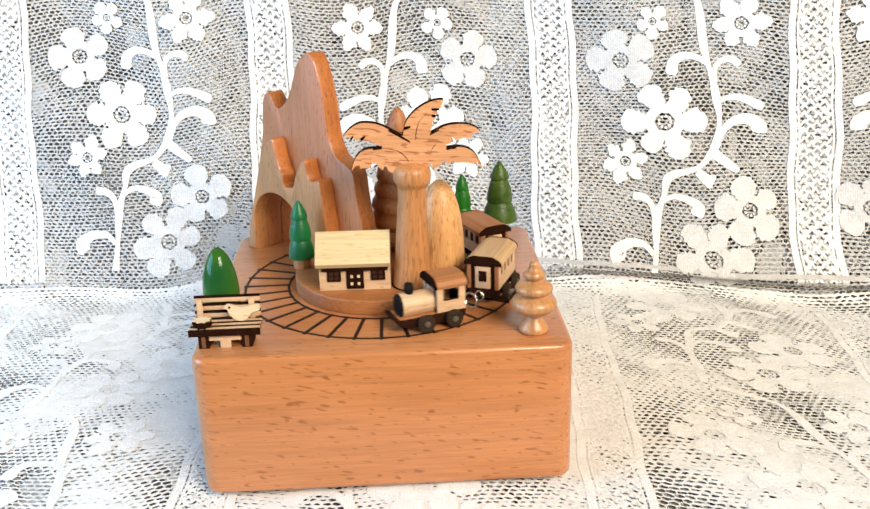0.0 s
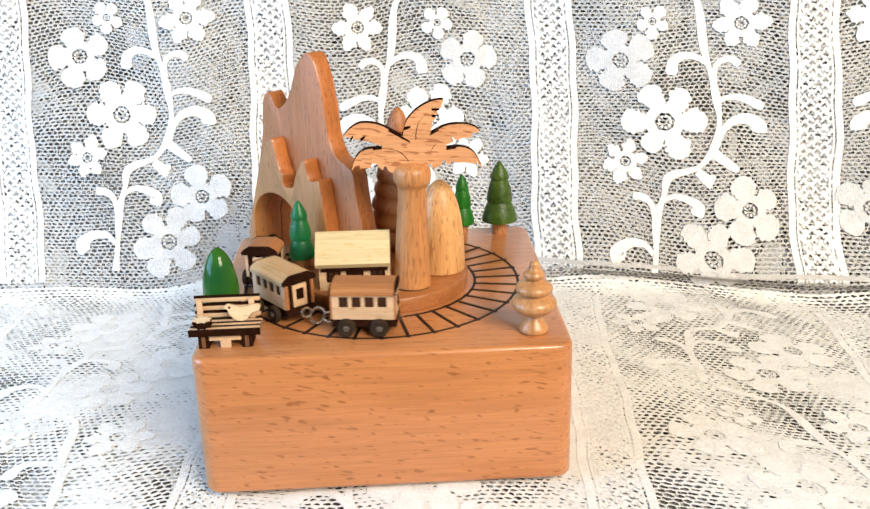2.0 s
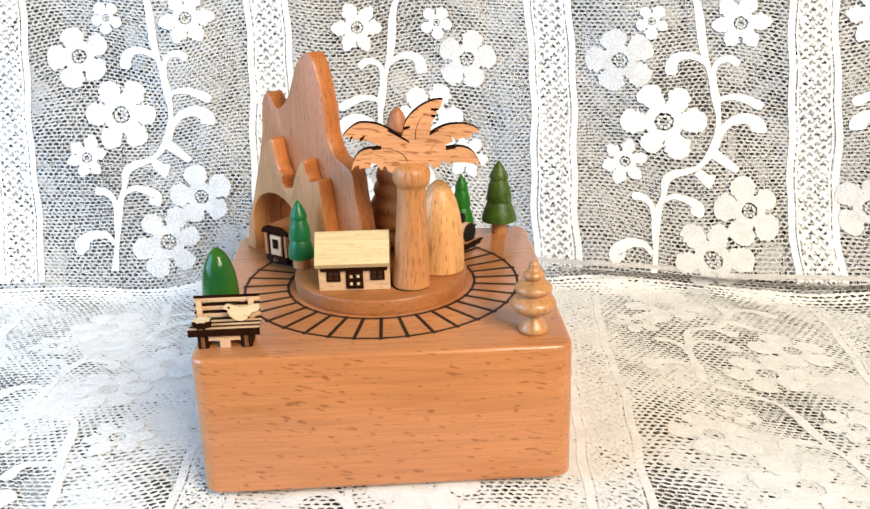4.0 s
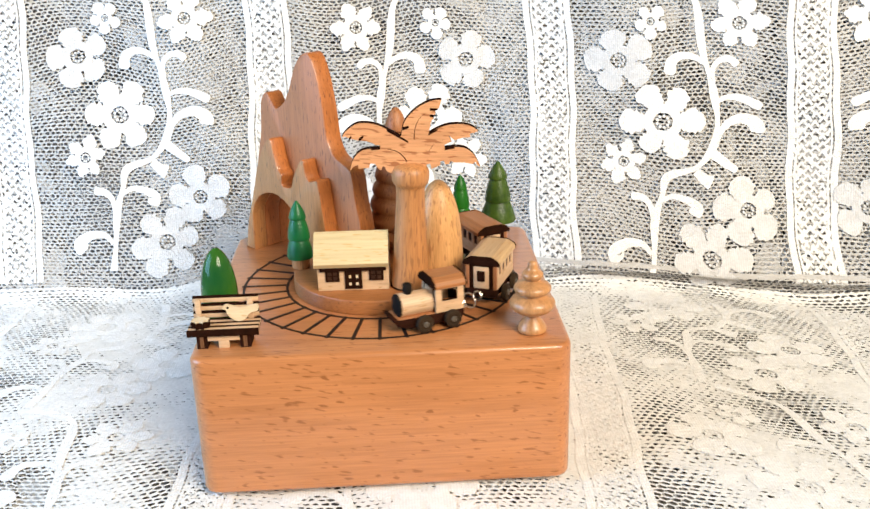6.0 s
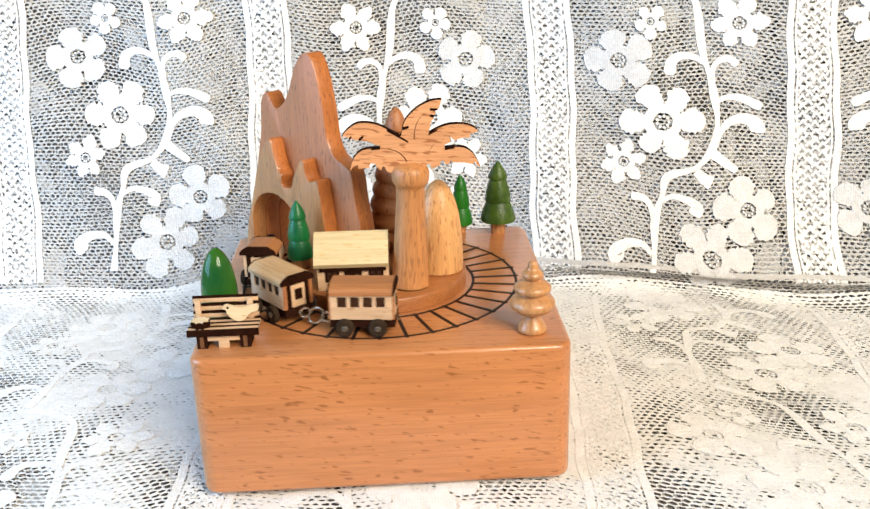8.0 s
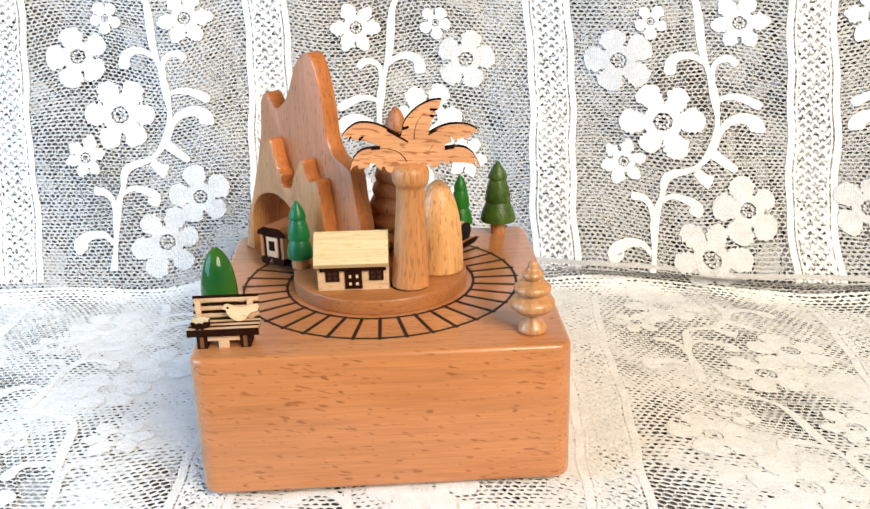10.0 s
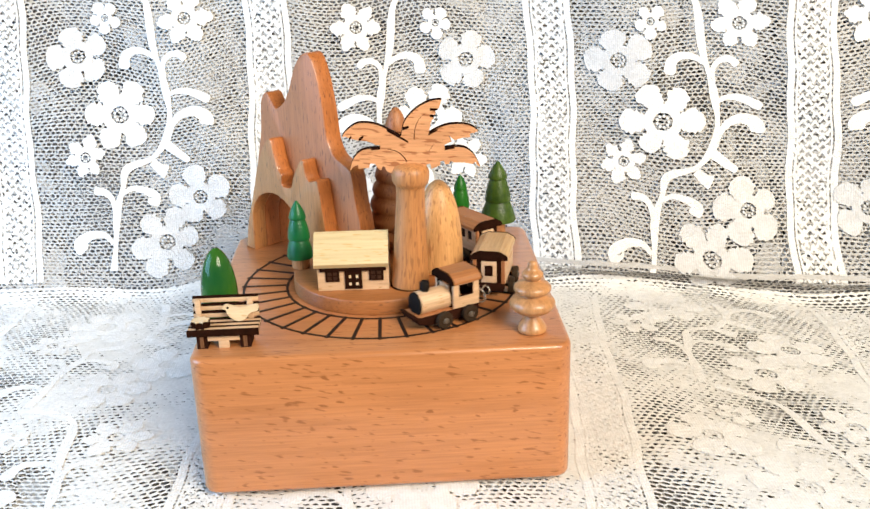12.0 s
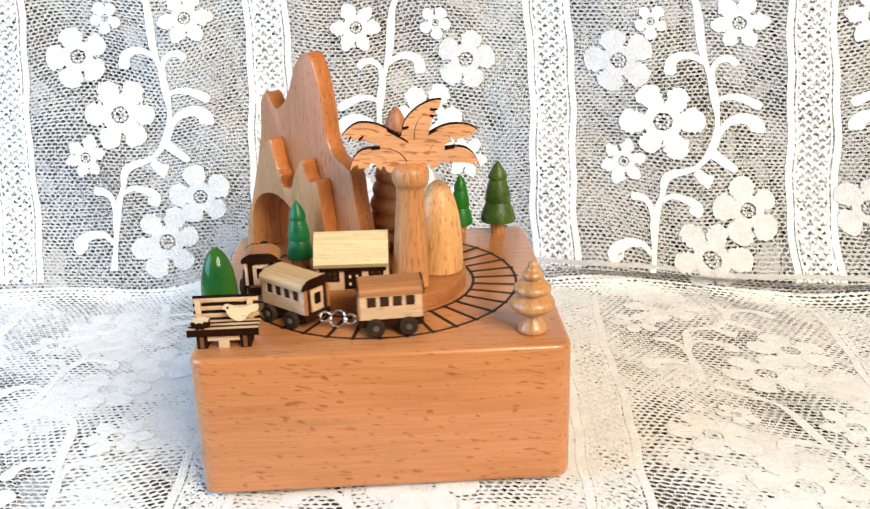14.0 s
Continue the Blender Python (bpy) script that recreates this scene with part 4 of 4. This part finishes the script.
def coach(label, roof_wood):
    car = thing("railway_coach", label, "toy railway coach", None, "train")
    L, W = 0.0101, 0.0058
    part("chassis", block(-L - 0.0006, L + 0.0006, -0.0052, 0.0052, 0.0026, 0.0056, 0.0002), CHAR_RED, car, "scorched dark chassis")
    # side walls with four cut windows each
    xs = [(-0.0078 + 0.0042 * k, -0.0078 + 0.0042 * k + 0.0030) for k in range(4)]
    for side in (-1, 1):
        outline = [(-L, 0.0056), (L, 0.0056), (L, 0.0143), (-L, 0.0143)]
        holes = [[(a, 0.0098), (b, 0.0098), (b, 0.0134), (a, 0.0134)] for a, b in xs]
        bm = prism(outline, 0.0010, 0.0, 1, holes)
        bmesh.ops.translate(bm, vec=(0, -0.0005 + side * (W - 0.0005), 0), verts=bm.verts[:])
        wall = part("side_wall", bm, BASS, car, smooth=0)
        # Dark panes close the cut windows.
        for a, b in xs:
            part("window", block(a, b, side * (W - 0.0007) - 0.0002, side * (W - 0.0007) + 0.0002, 0.0098, 0.0134), PANE, wall, "dark brown window pane")
    for end in (-1, 1):
        x = end * (L - 0.0005)
        bm = block(x - 0.0005, x + 0.0005, -W + 0.0011, W - 0.0011, 0.0056, 0.0150)
        wall = part("end_wall", bm, CHAR, car, "burnt brown end wall")
        x = end * (L + 0.0002)
        part("door", block(x - 0.0004, x + 0.0004, -0.0027, 0.0027, 0.0058, 0.0136, 0.0001), BASS, wall)
        part("door_window", block(x - 0.0006, x + 0.0006, -0.0014, 0.0014, 0.0084, 0.0122), CHAR, wall)
        for sy in (-1, 1):
            part("pillar", block(x - 0.0004, x + 0.0004, sy * 0.0050 - 0.0006, sy * 0.0050 + 0.0006, 0.0056, 0.0146), BROWN, wall)
    sec = [(-0.0066, 0.0142), (0.0066, 0.0142), (0.0066, 0.0153), (0.0058, 0.0162), (0.0036, 0.0174), (-0.0036, 0.0174), (-0.0058, 0.0162), (-0.0066, 0.0153)]
    bm = prism(sec, 2 * L + 0.0008, 0.0003, 2)
    bmesh.ops.transform(bm, verts=bm.verts[:], matrix=pose(L + 0.0004, 0, 0, 0, 0, 90))
    roof = part("roof", bm, roof_wood, car, smooth=16)
    for end in (-1, 1):
        bm = prism([(a * 1.01, b) for a, b in sec], 0.0005, 0.0)
        bmesh.ops.transform(bm, verts=bm.verts[:], matrix=pose(end * (L + 0.0005) + 0.0002, 0, 0.00006, 0, 0, 90))
        part("roof_end", bm, CHAR, roof, "burnt roof end", smooth=0)
    wheels(car, (-0.0054, 0.0054), 0.0030)
    for end in (-1, 1):
        part("coupling_eye", ring_tube(0.0007, 0.00022, 16, 6, pose(end * (L + 0.0013), 0, 0.0040, 90, 0, 0)), STEEL, car, "small wire eye")
    return car


def locomotive():
    loco = thing("steam_locomotive", "small wooden steam engine with black chimney and scorched chassis", "toy locomotive", None, "train")
    line = [(-0.0116, 0.0047), (0.0108, 0.0047), (0.0138, 0.0054), (0.0120, 0.0026), (0.0080, 0.0014), (-0.0100, 0.0014), (-0.0116, 0.0028)]
    bm = prism(line, 0.0104, 0.0003, 2)
    bmesh.ops.translate(bm, vec=(0, -0.0052, 0), verts=bm.verts[:])
    part("chassis", bm, CHAR_RED, loco, "scorched dark chassis")
    part("deck", block(-0.0114, 0.0120, -0.0045, 0.0045, 0.0044, 0.0050, 0.0002), BROWN, loco)
    r = 0.0040
    part("boiler", lathe([(r, -0.0018), (r, 0.0098), (r * 0.97, 0.0102)], 40, axis=pose(0, 0, 0, 0, 90, 0), at=(0, 0, 0.0081)), BASS, loco)
    part("smokebox_door", lathe([(r * 0.98, 0.0100), (r * 0.99, 0.0106), (r * 0.9, 0.0109), (0, 0.0110)], 40, axis=pose(0, 0, 0, 0, 90, 0), at=(0, 0, 0.0081)), BLACK, loco, "black round smokebox front")
    part("chimney", lathe([(0.0015, 0.0096), (0.0014, 0.0122), (0.0016, 0.0128), (0.0016, 0.0149), (0.0013, 0.0153), (0.0008, 0.0153), (0.0007, 0.0142)], 24, at=(0.0066, 0, 0)), BLACK, loco, "black chimney")
    x0, x1, W = -0.0112, -0.0012, 0.0057
    for side in (-1, 1):
        bm = prism([(x0, 0.0053), (x1, 0.0053), (x1, 0.0143), (x0, 0.0143)], 0.0010, 0.0, 1, [[(x0 + 0.0023, 0.0091), (x1 - 0.0021, 0.0091), (x1 - 0.0021, 0.0133), (x0 + 0.0023, 0.0133)]])
        bmesh.ops.translate(bm, vec=(0, -0.0005 + side * (W - 0.0005), 0), verts=bm.verts[:])
        part("cab_side", bm, BASS, loco, smooth=0)
        part("window_rim", prism([(x0 + 0.0022, 0.0090), (x1 - 0.0020, 0.0090), (x1 - 0.0020, 0.0134), (x0 + 0.0022, 0.0134)], 0.0007, 0.0, 1, [[(x0 + 0.0026, 0.0094), (x1 - 0.0024, 0.0094), (x1 - 0.0024, 0.0130), (x0 + 0.0026, 0.0130)]]), CHAR, loco).location = (0, side * (W - 0.0005) - 0.00035, 0)
    for end, x in ((-1, x0), (1, x1)):
        cx = x - end * 0.0005
        bm = prism([(-W + 0.0011, 0.0053), (W - 0.0011, 0.0053), (W - 0.0011, 0.0143), (-W + 0.0011, 0.0143)], 0.0010, 0.0, 1, [[(-0.0030, 0.0095), (0.0030, 0.0095), (0.0030, 0.0133), (-0.0030, 0.0133)]])
        bmesh.ops.transform(bm, verts=bm.verts[:], matrix=pose(cx + 0.0005, 0, 0, 0, 0, 90))
        part("cab_end", bm, CHAR, loco, "burnt brown cab end", smooth=0)
        part("end_door", prism([(-0.0028, 0.0055), (0.0028, 0.0055), (0.0028, 0.0129), (-0.0028, 0.0129)], 0.0003, 0.0, 1, [[(-0.0015, 0.0081), (0.0015, 0.0081), (0.0015, 0.0117), (-0.0015, 0.0117)]]), BASS, loco, smooth=0).matrix_basis = pose(cx + end * 0.0007 + 0.00015, 0, 0, 0, 0, 90)
    sec = [(-0.0066, 0.0139), (0.0066, 0.0139), (0.0066, 0.0149), (0.0058, 0.0159), (0.0036, 0.0172), (-0.0036, 0.0172), (-0.0058, 0.0159), (-0.0066, 0.0149)]
    bm = prism(sec, x1 - x0 + 0.0014, 0.0003, 2)
    bmesh.ops.transform(bm, verts=bm.verts[:], matrix=pose(x1 + 0.0007, 0, 0, 0, 0, 90))
    roof = part("cab_roof", bm, ROOF_TAN, loco, smooth=16)
    for x in (x0 - 0.0007, x1 + 0.0007):
        bm = prism([(a * 1.01, b) for a, b in sec], 0.0006, 0.0)
        bmesh.ops.transform(bm, verts=bm.verts[:], matrix=pose(x + 0.0003, 0, 0.00006, 0, 0, 90))
        part("roof_end", bm, CHAR, roof, "burnt roof end", smooth=0)
    wheels(loco, (-0.0064, 0.0036))
    return loco


def chain():
    """Three wire rings between two vehicles; the origin lies midway on the track."""
    links = thing("coupling_chain", "short silver wire ring chain between the vehicles", "chain", None, "train")
    for x, r, turn, z in ((-0.0045, 0.0016, -62, 0.0036), (0.0, 0.0027, -55, 0.0034), (0.0045, 0.0016, -48, 0.0036)):
        part("ring", ring_tube(r, 0.00038, 28, 8, pose(x, 0, z, turn, 0, 0), 1.0 if x == 0 else 1.25), STEEL, links)
    return links


LOCO = locomotive()
COACH_A = coach("pale wooden railway coach coupled behind the engine", BASS_ROOF)
COACH_B = coach("pale railway coach with a browner roof at the tail", ROOF_TAN)
CHAIN_A, CHAIN_B = chain(), chain()


def motions():
    """The train runs clockwise round the track, one lap in about six seconds."""
    lag = [(0.0, 0.0), (8.2, 0.0), (10.4, 3.0), (11.0, 5.2), (11.6, 7.4), (12.6, 8.5), (13.4, 9.3), (14.0, 10.4)]

    def slip(t):
        for (a, x), (b, y) in zip(lag, lag[1:]):
            if a <= t <= b:
                return x + (y - x) * (t - a) / (b - a)
        return lag[-1][1]

    for ob, lead, radius, trail in ((LOCO, -68.6, R_MID, 0.0), (COACH_A, -22.2, R_MID, 0.0), (COACH_B, 23.3, R_MID, 1.0), (CHAIN_A, -44.8, R_MID + 0.0008, 0.0), (CHAIN_B, 0.5, R_MID + 0.0008, 0.5)):
        rows = []
        for k in range(71):
            t = 0.2 * k
            a = lead - 60.0 * t + slip(t) + trail * slip(t) / 9.0
            r = radius + (0.0016 * max(0.0, math.cos(radians(a))) ** 1.5 if ob is LOCO else 0.0)  # the engine swings wide on one side
            rows.append((t, pose(CX + r * math.cos(radians(a)), CY + r * math.sin(radians(a)), H + 0.0002, 0, 0, a - 90)))
        walk(ob, rows)


motions()
